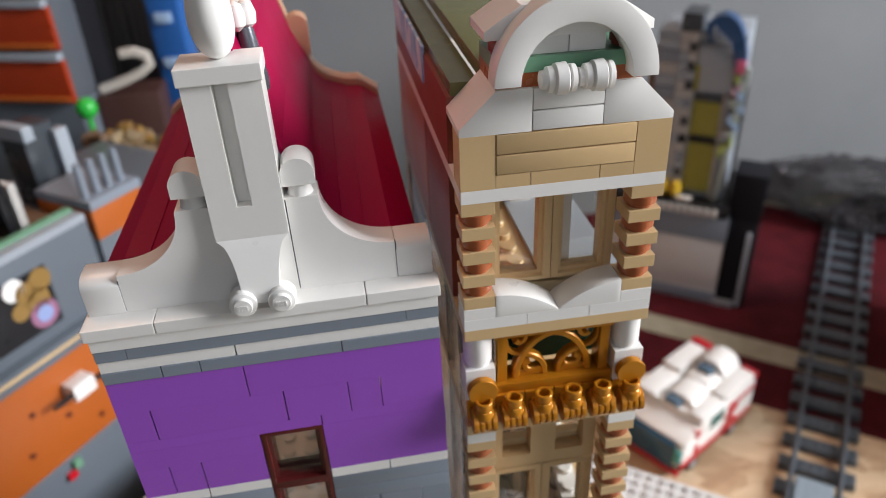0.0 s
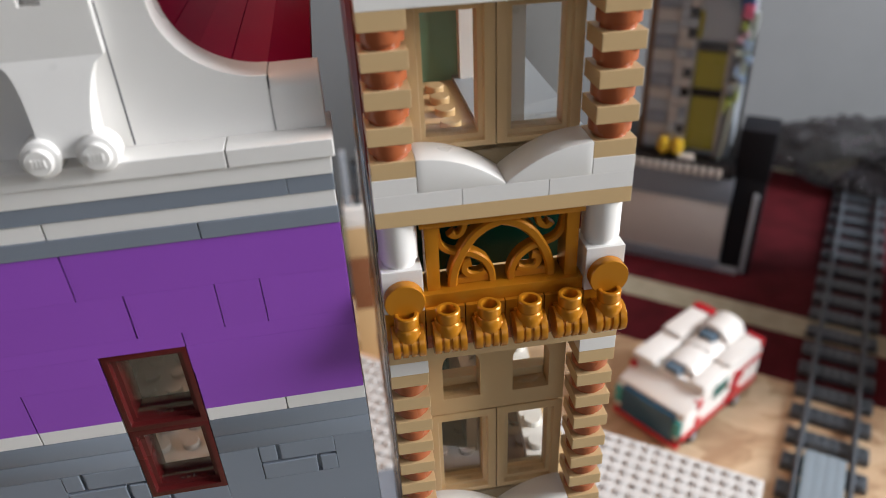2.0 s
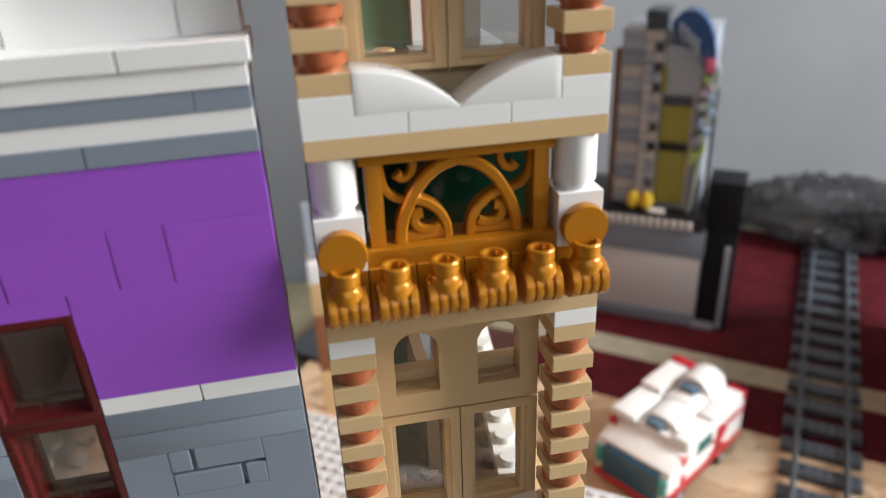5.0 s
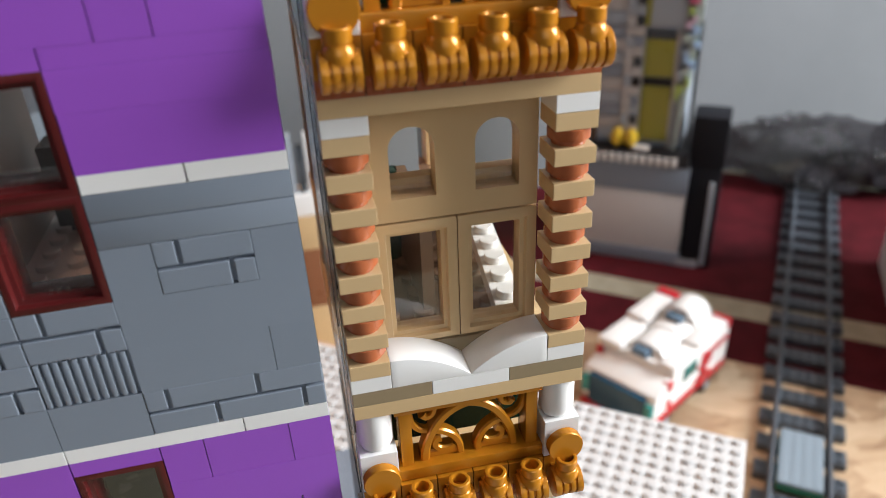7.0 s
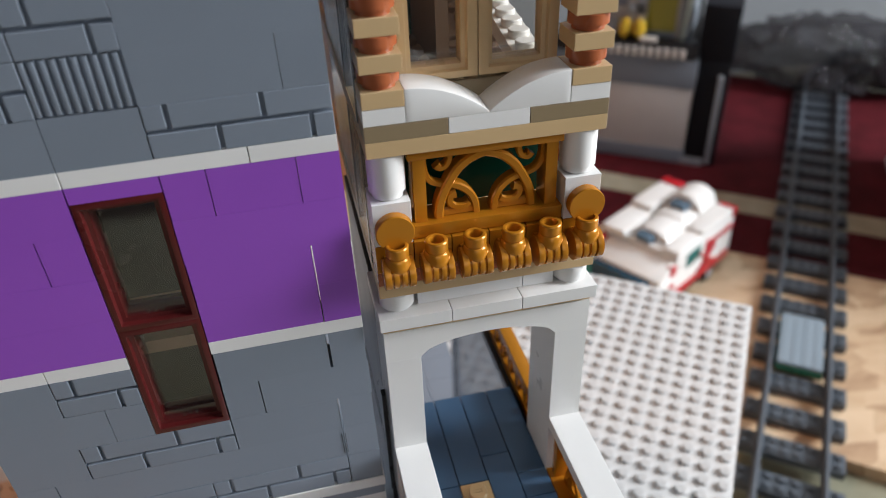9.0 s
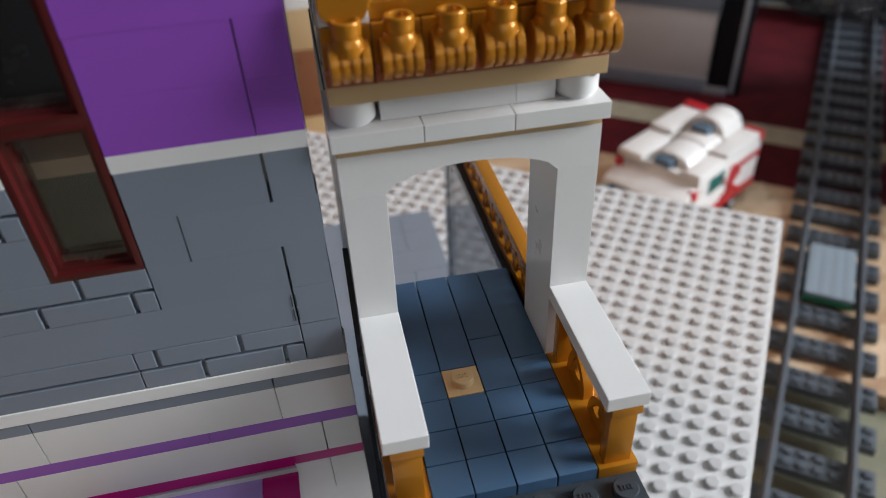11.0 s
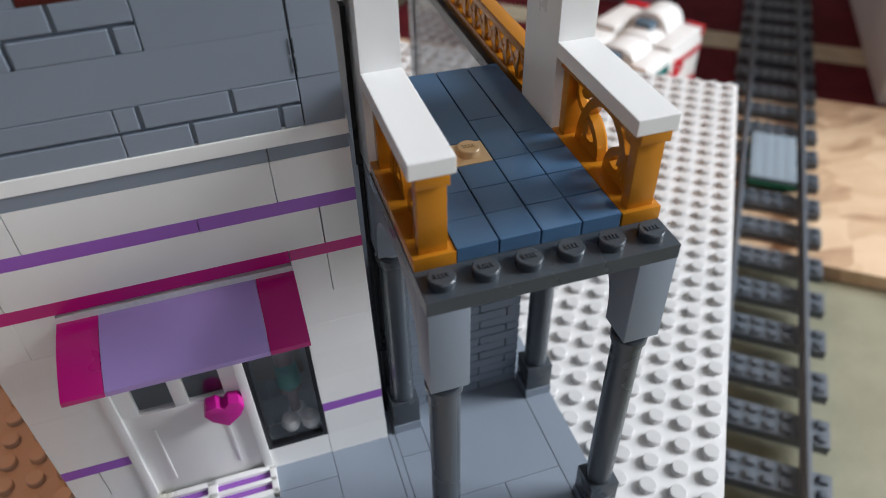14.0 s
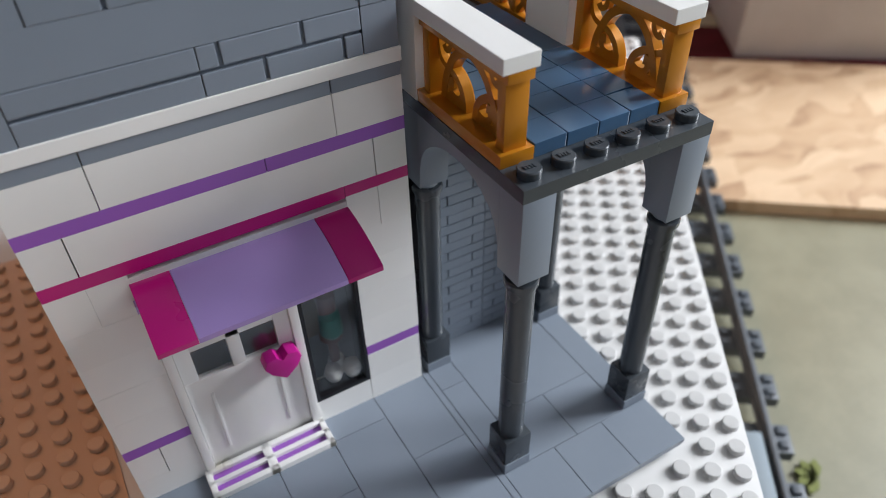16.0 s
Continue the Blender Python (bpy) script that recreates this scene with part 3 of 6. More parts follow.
# gable block with two rounded bars
brick(tower, "corner_block", 0, 0, 40, 1, 1, 4, TAN, 0.00008, 0.002)
brick(tower, "corner_block", 5, 0, 40, 1, 1, 4, TAN, 0.00008, 0.002)
for z in (41.0, 42.5):
    bm = bmesh.new()
    quadbox(bm, 1.02, 4.98, -0.02, 0.95, z + 0.05, z + 1.45)
    part("bar", bm, TAN, tower, "", 0.00028)
for x0, w in ((1, 1), (2, 2), (4, 1)):
    brick(tower, "tan_plate", x0, 0, 40, w, 1, 1, TAN, 0.00008, 0.008)
# white gable
for sg, xa in ((1, 0), (-1, 6)):
    f = lambda pts: [(xa + sg * x, z) for x, z in pts]
    bm = bmesh.new()
    extrude(bm, f([(0, 44), (2, 44), (2, 47), (1.0, 47), (0, 44.5)]), 0.0, 2.0)
    part("slope_brick", bm, WHITE, tower, "", 0.00010)
for z, h in ((44.05, 1.35), (45.5, 1.45)):
    bm = bmesh.new()
    quadbox(bm, 2.02, 3.98, -0.01, 0.95, z, z + h)
    part("bar", bm, WHITE, tower, "", 0.00024)
brick(tower, "copper_plate", 1.0, 0.1, 47, 4, 2, 1, COPPER, 0.00010, 0.01)
brick(tower, "green_plate", 1.0, 0.05, 48, 4, 2, 1, SANDGREEN, 0.00010, 0.006)
for cx in (2.55, 3.55):
    bm = bmesh.new()
    o = cx - 0.46
    lathe(bm, -0.32, 47.75, [(0.24, o), (0.25, o + 0.13), (0.33, o + 0.16), (0.34, o + 0.30), (0.28, o + 0.33), (0.40, o + 0.38), (0.42, o + 0.66), (0.36, o + 0.70), (0.27, o + 0.73), (0.36, o + 0.78), (0.35, o + 0.90), (0.25, o + 0.92)], 28, "x")
    part("spool", bm, WHITE, tower, "white turned spool", 0.0)
bm = bmesh.new()
outer = [(3.05 + 2.18 * math.cos(radians(a)), 47.5 + (2.18 * S / P) * 1.02 * math.sin(radians(a))) for a in range(0, 181, 6)]
inner = [(3.05 + 1.48 * math.cos(radians(a)), 47.5 + (1.48 * S / P) * 1.02 * math.sin(radians(a))) for a in range(0, 181, 6)]
strip(bm, outer, inner, -0.45, 0.35)
part("arch", bm, WHITE, tower, "white half-round arch on the gable", 0.00020)
for x0 in (2, 3):
    brick(tower, "white_tile", x0, 0.25, 49, 1, 1, 1.1, WHITE, 0.00012, 0.01)
for x in (1.35, 4.65):
    bm = bmesh.new()
    lathe(bm, x, 0.65, [(0.34, 49), (0.34, 49.2), (0.40, 49.25), (0.40, 50.1)], 24)
    part("round_plate", bm, RUST, tower, "", 0.0)
bm = bmesh.new()
extrude(bm, [(0.75, 50.1), (5.25, 50.1), (5.25, 50.7), (4.3, 52.2), (1.7, 52.2), (0.75, 50.7)], 0.2, 2.0)
part("roof_cap", bm, WHITE, tower, "", 0.00014)
bm = bmesh.new()
quadbox(bm, 2.2, 3.9, 0.15, 0.5, 50.2, 51.6)
part("white_block", bm, WHITE, tower, "", 0.00012)
# roof and left flank
bm = bmesh.new()
extrude(bm, [(1.0, 46.3), (5.0, 46.3), (5.0, 47.4), (1.0, 47.4)], 2.05, 16.0)
part("roof", bm, OLIVE, tower, "glossy olive roof tiles", 0.00014)
for y0 in (2.0, 4.0, 6.0, 8.0, 10.0, 12.0, 14.0):
    brick(tower, "roof_tile", 0.12, y0, 45.2, 0.84, 2, 1, OLIVE, 0.00012, 0.01)
brick(tower, "side_wall", 0.0, 2.0, 40, 0.95, 14, 5.2, RUST, 0.0001, 0.004)
brick(tower, "side_wall", 0.0, 2.0, 28, 0.95, 5.0, 11, RUST, 0.0001, 0.004)
brick(tower, "side_wall", 0.0, 7.2, 28, 0.95, 8.8, 11, ORANGE, 0.0001, 0.004)
POSTER = surface("blue_white_print", (0.12, 0.30, 0.62), (0.75, 0.80, 0.90), 90.0, 0.25, (1, 2, 1), bump=0.0)
brick(tower, "printed_panel", -0.06, 6.6, 42.6, 0.10, 9.0, 3.2, POSTER, 0.0, 0.0, label="glossy blue and white printed panel")
# inside of the upper storeys
brick(tower, "inner_wall", 1.0, 8.4, 28.0, 2.4, 0.5, 11, SANDGREEN, 0.0, 0.0)
brick(tower, "inner_post", 3.4, 8.0, 28, 0.9, 0.9, 11, WHITE, 0.0001, 0.0)
inner_studs(tower, 1, 2, 2, 6, 28.0, TAN)
brick(tower, "inner_plate", 3.2, 2.1, 28.02, 2.75, 13.0, 0.35, SILVER, 0.0, 0.0)
brick(tower, "inner_strip", 3.3, 1.75, 28.2, 0.55, 0.3, 10.4, WHITE, 0.0, 0.0)
brick(tower, "inner_wall", 0.95, 7.0, -1.0, 1.6, 0.5, 8, GREEN, 0.0, 0.0)
brick(tower, "partition", 2.5, 3.4, -1.0, 0.35, 4.0, 8, BROWN, 0.0, 0.0)
brick(tower, "inner_wall", 2.4, 9.0, -1.0, 1.2, 0.5, 10, SILVER, 0.0001, 0.0)
ledge = brick(tower, "ledge", 4.25, 2.0, 0.2, 0.80, 9.0, 1.2, WHITE, 0.0001, 0.0, label="white studded ledge seen through the casement")
bm = bmesh.new()
for k in range(9):
    stud(bm, 4.65, 2.5 + k, 1.4)
studs = part("ledge_studs", bm, WHITE, tower, "", 0.0)
turn = Matrix.Translation((4.65 * S, 2 * S, 0)) @ Matrix.Rotation(radians(-6.5), 4, "Z") @ Matrix.Translation((-4.65 * S, -2 * S, 0))
for ob in (ledge, studs):
    ob.data.transform(ob.matrix_basis.inverted() @ turn @ ob.matrix_basis)
brick(tower, "inner_floor", 0.9, 2.0, -1.0, 4.2, 14, 0.2, BROWN, 0.0, 0.0)
inner_studs(tower, 1, 4, 2, 12, -0.8, BROWN)
# solid rear part of the left flank, then the clear front part
for z0, h, mat in ((8, 9, TAN), (-1, 9, COCOA), (-11, 9, TAN)):
    brick(tower, "side_wall", 0.14, 4.0, z0, 0.7, 11.0, h, mat, 0.0001, 0.004)
# bright and dark pieces put the clear flank's reflected streaks into colour
for y0, d, mats in ((4.0, 1.0, (WHITE, TAN, WHITE)), (5.0, 1.5, (DARK, SILVER, GREY)), (6.5, 2.5, (SILVER, GREY, WHITE)), (9.0, 6.0, (GREY, WHITE, SILVER))):
    for k, mat in enumerate(mats):
        brick(tower, "side_brick", 0.14, y0, 18 + 3 * k, 0.7, d, 3, mat, 0.0001, 0.004)
for y0, mat in ((3.0, WHITE), (3.5, SILVER)):
    brick(tower, "panel_post", 0.14, y0, 18, 0.5, 0.4, 9, mat, 0.0001, 0.0)
for z0, h in ((-1, 18), (18, 9), (-11, 9)):
    bm = bmesh.new()
    quadbox(bm, 0.02, 0.12, 1.05, 9.0, z0, z0 + h)
    fp = part("clear_panel", bm, STREAKED, tower, "clear streaky side panel", 0.0)
    fp.visible_shadow = False
    for k in (1.1, 3.6):
        bm = bmesh.new(); quadbox(bm, -0.01, 0.2, k, k + 0.16, z0, z0 + h)
        part("panel_bar", bm, SMOKE, tower, "", 0.0).visible_shadow = False
for z0, h in ((-1, 18), (18, 9), (-11, 9), (28, 11)):
    brick(tower, "corner_post", 0.05, 15.0, z0, 0.9, 0.9, h, TAN, 0.0001, 0.0)
    brick(tower, "corner_post", 5.05, 15.0, z0, 0.9, 0.9, h, TAN, 0.0001, 0.0)
# the courses settle slightly lower towards the middle of the tower
for ob in tower.children:
    zs = [v.co.z for v in ob.data.vertices]
    row = (ob.location.z + (min(zs) + max(zs)) / 2) / P - 62
    if row < 17:
        ob.location.z -= (0.018 * (17 - max(row, -2)) + 0.024 * max(0.0, -2 - row)) * P
# white cornice and arch
for x in (0.5, 5.5):
    bm = bmesh.new()
    lathe(bm, x, 0.5, [(0.40, -14.02), (0.40, -13.8), (0.49, -13.75), (0.49, -12.7), (0.46, -12.62)], 28)
    part("round_plate", bm, WHITE, tower, "", 0.0)
brick(tower, "white_tile", 1.05, 0.28, -14.02, 3.0, 1.6, 1.38, WHITE, 0.0001, 0.006)
brick(tower, "white_tile", 4.05, 0.28, -14.02, 0.9, 1.6, 1.38, WHITE, 0.0001, 0.006)
for x0, w in ((-0.1, 2.0), (1.9, 2.0), (3.9, 2.2)):
    brick(tower, "cornice_tile", x0, -0.2, -15.04, w, 2.4, 1, WHITE, 0.00013, 0.008)
brick(tower, "tan_plate", 0.0, 0.02, -15.6, 6, 2, 0.56, TAN, 0.00010, 0.0)
bm = bmesh.new()
n = 18
low = [(1 + 4 * i / n, -18.15 + 1.3 * math.sqrt(max(0.0, 1 - (2.0 * i / n - 1) ** 2)) ** 1.15) for i in range(n + 1)]
strip(bm, [(x, -15.6) for x, _ in low], low, 0.0, 2.0)
quadbox(bm, 0, 1, 0, 2.0, -18.2, -15.6); quadbox(bm, 5, 6, 0, 2.0, -18.2, -15.6)
bmesh.ops.remove_doubles(bm, verts=bm.verts[:], dist=1e-6)
part("arch", bm, WHITE, tower, "white flat arch over the balcony door", 0.0)
for x in (0, 5):
    brick(tower, "arch_post", x, 0, -34, 1, 2, 15.8, WHITE, 0.0001, 0.0)
    lattice(tower, x + 1.0, -4.0, -34, radians(90))
    brick(tower, "cap_tile", x, -4, -28, 1, 4, 1, WHITE, 0.00020, -0.008)
def stud_mark(bm, x, y, z):
    """Raised illegible mark on a stud, as short bars."""
    for k in (-1.5, -0.5, 0.5, 1.5):
        quadbox(bm, x + 0.085 * k - 0.022, x + 0.085 * k + 0.022, y - 0.075, y + 0.075, z - 0.02, z + 0.07)
    quadbox(bm, x - 0.16, x + 0.16, y + 0.045, y + 0.075, z - 0.02, z + 0.065)


# deck with sand-blue tiles
brick(tower, "deck_plate", 0, -5, -35, 6, 9, 1, DARK, 0.00013, 0.0)
for i in range(6):
    bm = bmesh.new()
    stud(bm, i + 0.5, -4.5, -34, 0.31, 0.55, 28)
    stud_mark(bm, i + 0.5, -4.5, -34 + 0.55)
    part("stud", bm, DARK, tower, "", 0.0)
for i in range(1, 5):
    for j, long in ((-4, 1), (-3, 1), (-2, 1), (-1, 2), (1, 3)) if i == 3 else ((-4, 1), (-3, 1), (-2, 1), (-1, 1), (0, 4)):
        if (i, j) == (2, -1):
            brick(tower, "jumper_plate", i, j, -34, 1, 1, 1, TAN, 0.00010, 0.016, ygap=0.016)
            bm = bmesh.new(); stud(bm, i + 0.5, j + 0.5, -33); stud_mark(bm, i + 0.5, j + 0.5, -33 + 0.53)
            part("stud", bm, TAN, tower, "", 0.0)
            continue
        ob = brick(tower, "floor_tile", i, j, -34, 1, long, 1, SAND, 0.00016, 0.016, ygap=0.016)
        ob.rotation_euler = (random.uniform(-0.016, 0.016) / long, random.uniform(-0.016, 0.016), 0)
# gold rail that runs on behind the arch
brick(tower, "rail_plate", 5.0, 2.05, -35, 1, 13.5, 1, DARK, 0.0001, 0.0)
bm = bmesh.new()
quadbox(bm, 5.22, 5.66, 2.05, 15.5, -34, -33.2); quadbox(bm, 5.2, 5.68, 2.05, 15.5, -30.9, -30.2)
for k in range(14):
    for ya, yb in ((2.1 + 0.95 * k, 3.05 + 0.95 * k), (3.05 + 0.95 * k, 2.1 + 0.95 * k)):
        extrude(bm, [(ya - 0.13, -33.3), (ya + 0.13, -33.3), (yb + 0.13, -30.9), (yb - 0.13, -30.9)], 5.30 + 0.02 * (ya > yb), 5.56, "yz")
    quadbox(bm, 5.26, 5.62, 2.0 + 0.95 * k, 2.2 + 0.95 * k, -33.3, -30.9)
part("gold_rail", bm, GOLD, tower, "long gold rail with diamond holes", 0.0001)
bm = bmesh.new()
quadbox(bm, 5.25, 5.35, 4.0, 15.4, -62, -35)
gp = part("smoky_panel", bm, SMOKE, tower, "smoky clear panel under the rail", 0.0); gp.visible_shadow = False
for y in (14.4,):
    gp = brick(tower, "back_post", 5.2, y, -62, 0.3, 0.5, 27, SMOKE, 0.0001, 0.0)
    gp.visible_shadow = False
# black sheets for shade along the left flank, behind arch and below deck
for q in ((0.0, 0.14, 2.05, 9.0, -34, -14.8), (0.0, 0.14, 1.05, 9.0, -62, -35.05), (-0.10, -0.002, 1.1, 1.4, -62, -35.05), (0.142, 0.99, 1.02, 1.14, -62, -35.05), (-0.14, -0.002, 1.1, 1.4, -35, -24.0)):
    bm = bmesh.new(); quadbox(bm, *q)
    part("side_panel", bm, BLACK, tower, "black sheet for the shade beside the tower", 0.0)
# legs under the deck
for x in (0, 5):
    bm = bmesh.new()
    k = 20
    low = [(-2.0 - 2.05 * math.cos(math.pi * i / k), -41.4 + 5.5 * max(0.0, math.sin(math.pi * i / k)) ** 0.65) for i in range(k + 1)]
    strip(bm, [(y, -35) for y, _ in low], low, x + 0.02, x + 0.98, "yz")
    quadbox(bm, x + 0.02, x + 0.98, -5, -4.05, -41.4, -35)
    quadbox(bm, x + 0.02, x + 0.98, 0.05, 0.98, -41.4, -35)
    part("side_arch", bm, GREY, tower, "grey arch that carries the deck", 0.00008)
    for y in (-4.5, 0.5):
        bm = bmesh.new()
        lathe(bm, x + 0.5, y, [(0.32, -41.4), (0.32, -41.9)], 24)
        part("collar", bm, SILVER, tower, "", 0.0)
        bm = bmesh.new()
        lathe(bm, x + 0.5, y, [(0.40, -59), (0.40, -42.6), (0.47, -42.5), (0.48, -42.05), (0.45, -41.9)], 36)
        part("column", bm, DARK, tower, "round dark grey column", 0.0)
        bm = bmesh.new()
        quadbox(bm, x + 0.03, x + 0.97, y - 0.47, y + 0.47, -61, -58.2)
        part("foot_block", bm, DARK, tower, "", 0.0001)
        brick(tower, "foot_plate", x, y - 0.5, -62, 1, 1, 1, GREY, 0.0001, 0.01)
# masonry wall under the deck
def masonry(parent, x, z, w, y=0.0, d=0.9, mat=GREY, rows=2, high=3.0, seed=0):
    """A brick moulded with two courses of raised stones."""
    key = ("masonry", w, mat.name, rows, seed if seed == 9 else seed % 2, high, d)
    if key not in SHARED:
        bm = bmesh.new()
        quadbox(bm, 0.004, w - 0.004, 0.12, d, 0, high, rel=True)
        ch = high / rows
        thin = 0.45 if rows == 3 else 1.0
        edge = lambda v, lim, g: 0.010 if abs(v - lim) < 0.01 else g * thin
        for r in range(rows):
            first = (0.5, 1.5)[(r + seed) % 2] if seed < 9 else 20.0
            xs = [0.0] + [first + 2.0 * k for k in range(6) if first + 2.0 * k < w - 0.15] + [w]
            for a, b in zip(xs, xs[1:]):
                quadbox(bm, a + edge(a, 0, 0.047), b - edge(b, w, 0.047), -0.004, 0.13, r * ch + edge(r, 0, 0.115), (r + 1) * ch - edge(r + 1, rows, 0.115), rel=True)
        SHARED[key] = mesh_of("masonry_brick", bm, mat, 0.00020, False)
    ob = new("masonry_brick", SHARED[key])
    ob.parent = parent
    ob.location = (x * S, y * S, zz(z))
    return ob


for k in range(9):
    for x in (1.0, 3.0):
        masonry(tower, x, -62 + 3 * k, 2.0, 1.0, 0.9, GREY, 3, 3.0, k % 2)

# ---- the purple and grey shop house ----
LEAN = 0.0139
shop = thing("shop_house", "purple, grey and white toy-brick shop house with a lavender awning", "toy house", (-0.25 * S, 0, -1.1 * P))
shop.rotation_euler = (0, -LEAN, 0)
shop.scale = (1, 1, 1.0104)


joint = random.Random(17)


def course(z, h, mat, cuts, name, gap=0.006, y=0.0, d=1.0, skip=(), bevel=0.0):
    """A course of bricks between the given joints, in studs from the right-hand corner (0) to the left (-10)."""
    for a, b in zip(cuts, cuts[1:]):
        if any(a < s1 - 0.01 and b > s0 + 0.01 for s0, s1 in skip):
            continue
        ob = brick(shop, name, a, y, z, b - a, d, h, mat, bevel, gap * joint.choice((1.2, 2.4, 3.4)), 0.004)
        ob.location.y += joint.uniform(-0.004, 0.004) * S


win_a, win_b = ((-6, -4),), ((-6, -4),)
# purple storey above, rows 16 to 28, with the window over rows 9 to 21
course(16, 3, PURPLE, [-10, -9, -8, -6, -4, 0], "purple_brick", 0.006, skip=win_a)
course(19, 2, PURPLE, [-10, -6, -4, 0], "purple_brick", 0.004, skip=win_a)
course(21, 1, PURPLE, [-10, -4, 0], "purple_brick", 0.005)
course(22, 3, PURPLE, [-10, -9, -5, -3, -2, 0], "purple_brick", 0.006)
course(25, 3, PURPLE, [-10, -6, 0], "purple_brick", 0.005)
course(15, 1, WHITE, [-10, -8, -6, -4, -2, 0], "white_plate", 0.006, skip=win_a, bevel=0.00008)
# grey storey, rows 0 to 15
for x0, w in ((-4, 4), (-10, 4)):
    for z in (12.0, 13.5):
        bm = bmesh.new()
        quadbox(bm, x0 + 0.006, x0 + w - 0.006, 0.0, 1.0, z + 0.03, z + 1.47)
        part("ribbed_brick", bm, GREY, shop, "", 0.00013)
masonry(shop, -3, 9, 2, 0, 1, GREY, 2, 3, 1)
brick(shop, "grey_brick", -4, 0, 9, 1, 1, 3, GREY, 0.0, 0.004)
brick(shop, "grey_brick", -1, 0, 9, 1, 1, 3, GREY, 0.0, 0.004)
masonry(shop, -8, 9, 2, 0, 1, GREY, 2, 3, 1)
brick(shop, "grey_brick", -10, 0, 9, 2, 1, 3, GREY, 0.0, 0.004)
masonry(shop, -6, 6, 2, 0, 1, GREY, 2, 3, 1)
masonry(shop, -8, 6, 2, 0, 1, GREY, 2, 3, 1)
brick(shop, "grey_brick", -10, 0, 6, 2, 1, 3, GREY, 0.0, 0.005)
brick(shop, "grey_brick", -4, 0, 6, 4, 1, 3, GREY, 0.0, 0.001)
brick(shop, "grey_brick", -4, 0, 3, 3, 1, 3, GREY, 0.0, 0.008)
brick(shop, "grey_brick", -1, 0, 3, 1, 1, 3, GREY, 0.0, 0.008)
masonry(shop, -10, 3, 4, 0, 1, GREY, 2, 3, 1)
masonry(shop, -4, 0, 4, 0, 1, GREY, 2, 3, 1)
brick(shop, "grey_brick", -6, 0, 0, 2, 1, 3, GREY, 0.0, 0.009)
brick(shop, "grey_brick", -10, 0, 0, 4, 1, 3, GREY, 0.0, 0.009)
bm = bmesh.new()
quadbox(bm, -5.99, -4.01, 0.1, 1.0, 3, 6)
for k in range(10):
    quadbox(bm, -5.97 + 0.197 * k, -5.97 + 0.197 * k + 0.11, 0.0, 0.12, 3.08, 5.92)
part("grille_brick", bm, GREY, shop, "grey ribbed grille brick", 0.00012)
course(-1, 1, WHITE, [-10, -6, -2, 0], "white_plate", 0.004, bevel=0.00008)
# lower purple storey, rows -13 to -1, and its tall window over rows -20 to -2
course(-2, 1, PURPLE, [-6, -4], "purple_brick", 0.006)
course(-4, 3, PURPLE, [-10, -6, -4, -3, -1, 0], "purple_brick", 0.007, skip=win_b)
course(-7, 3, PURPLE, [-10, -7, -6, -4, 0], "purple_brick", 0.006, skip=win_b)
course(-10, 3, PURPLE, [-10, -6, -4, -1, 0], "purple_brick", 0.006, skip=win_b)
course(-13, 3, PURPLE, [-10, -6, -4, -1, 0], "purple_brick", 0.006, skip=win_b)
course(-14, 1, WHITE, [-10, -8, -6, -4, 0], "white_plate", 0.004, skip=win_b, bevel=0.00008)
# lower grey storey, rows -30 to -14
masonry(shop, -8, -17, 2, 0, 1, GREY, 2, 3, 1)
course(-17, 3, GREY, [-10, -8], "grey_brick"); course(-17, 3, GREY, [-4, -1, 0], "grey_brick", 0.011)
course(-20, 3, GREY, [-10, -7, -6], "grey_brick", 0.006); course(-20, 3, GREY, [-4, -3, 0], "grey_brick", 0.007)
masonry(shop, -8, -23, 4, 0, 1, GREY, 2, 3, 1)
course(-23, 3, GREY, [-10, -8], "grey_brick", 0.005); course(-23, 3, GREY, [-4, -1, 0], "grey_brick", 0.011)
course(-25.9, 2.9, GREY, [-10, -9, -1, 0], "grey_brick", 0.008)
for z in (-24.45, -25.55):
    for x0 in (-1.075, -0.975):
        brick(shop, "joint_notch", x0, -0.009, z, 0.026, 0.2, 0.9, DARK, 0.0, 0.0)
masonry(shop, -5, -30, 4, 0, 1, GREY, 2, 3, 1)
masonry(shop, -9, -30, 4, 0, 1, GREY, 2, 3, 9)
course(-30, 3, GREY, [-10, -9], "grey_brick", 0.006); course(-30, 3, GREY, [-1, 0], "grey_brick", 0.006)
# white shop front with stripes
course(-31, 1, WHITE, [-10, -6, 0.0], "white_plate", 0.002, bevel=0.0001)
brick(shop, "white_ledge", -10.02, -0.04, -31, 10.04, 1, 1, WHITE, 0.0001, 0.0)
course(-32, 1, GREY, [-10, -8, -2, 0], "grey_plate", 0.006, bevel=0.0001)
course(-35, 3, WHITE, [-10, -8, -2, 0], "white_brick", 0.007)
course(-36, 1, LILAC, [-10, -4, 0], "lilac_plate", 0.004)
course(-39, 3, WHITE, [-10, -9, -1, 0], "white_brick", 0.007)
course(-40, 1, MAGENTA, [-10, -2, 0], "magenta_plate", 0.004)
front_hole = ((-8, -2),)
for i, z in enumerate((-43, -46, -49, -52, -55)):
    course(z, 3.4 if i == 0 else 3, WHITE, [-10, -9, -8, -2, -1, 0] if i == 0 else [-10, -8, -2, 0], "white_brick", 0.003, skip=front_hole)
course(-56, 1, LILAC, [-10, -8, -2, 0], "lilac_plate", 0.004, skip=front_hole)
course(-59, 3, WHITE, [-10, -9, -8, -2, 0], "white_brick", 0.005, skip=front_hole)
course(-62, 3, WHITE, [-10, -8, -2, 0], "white_brick", 0.004, skip=front_hole)
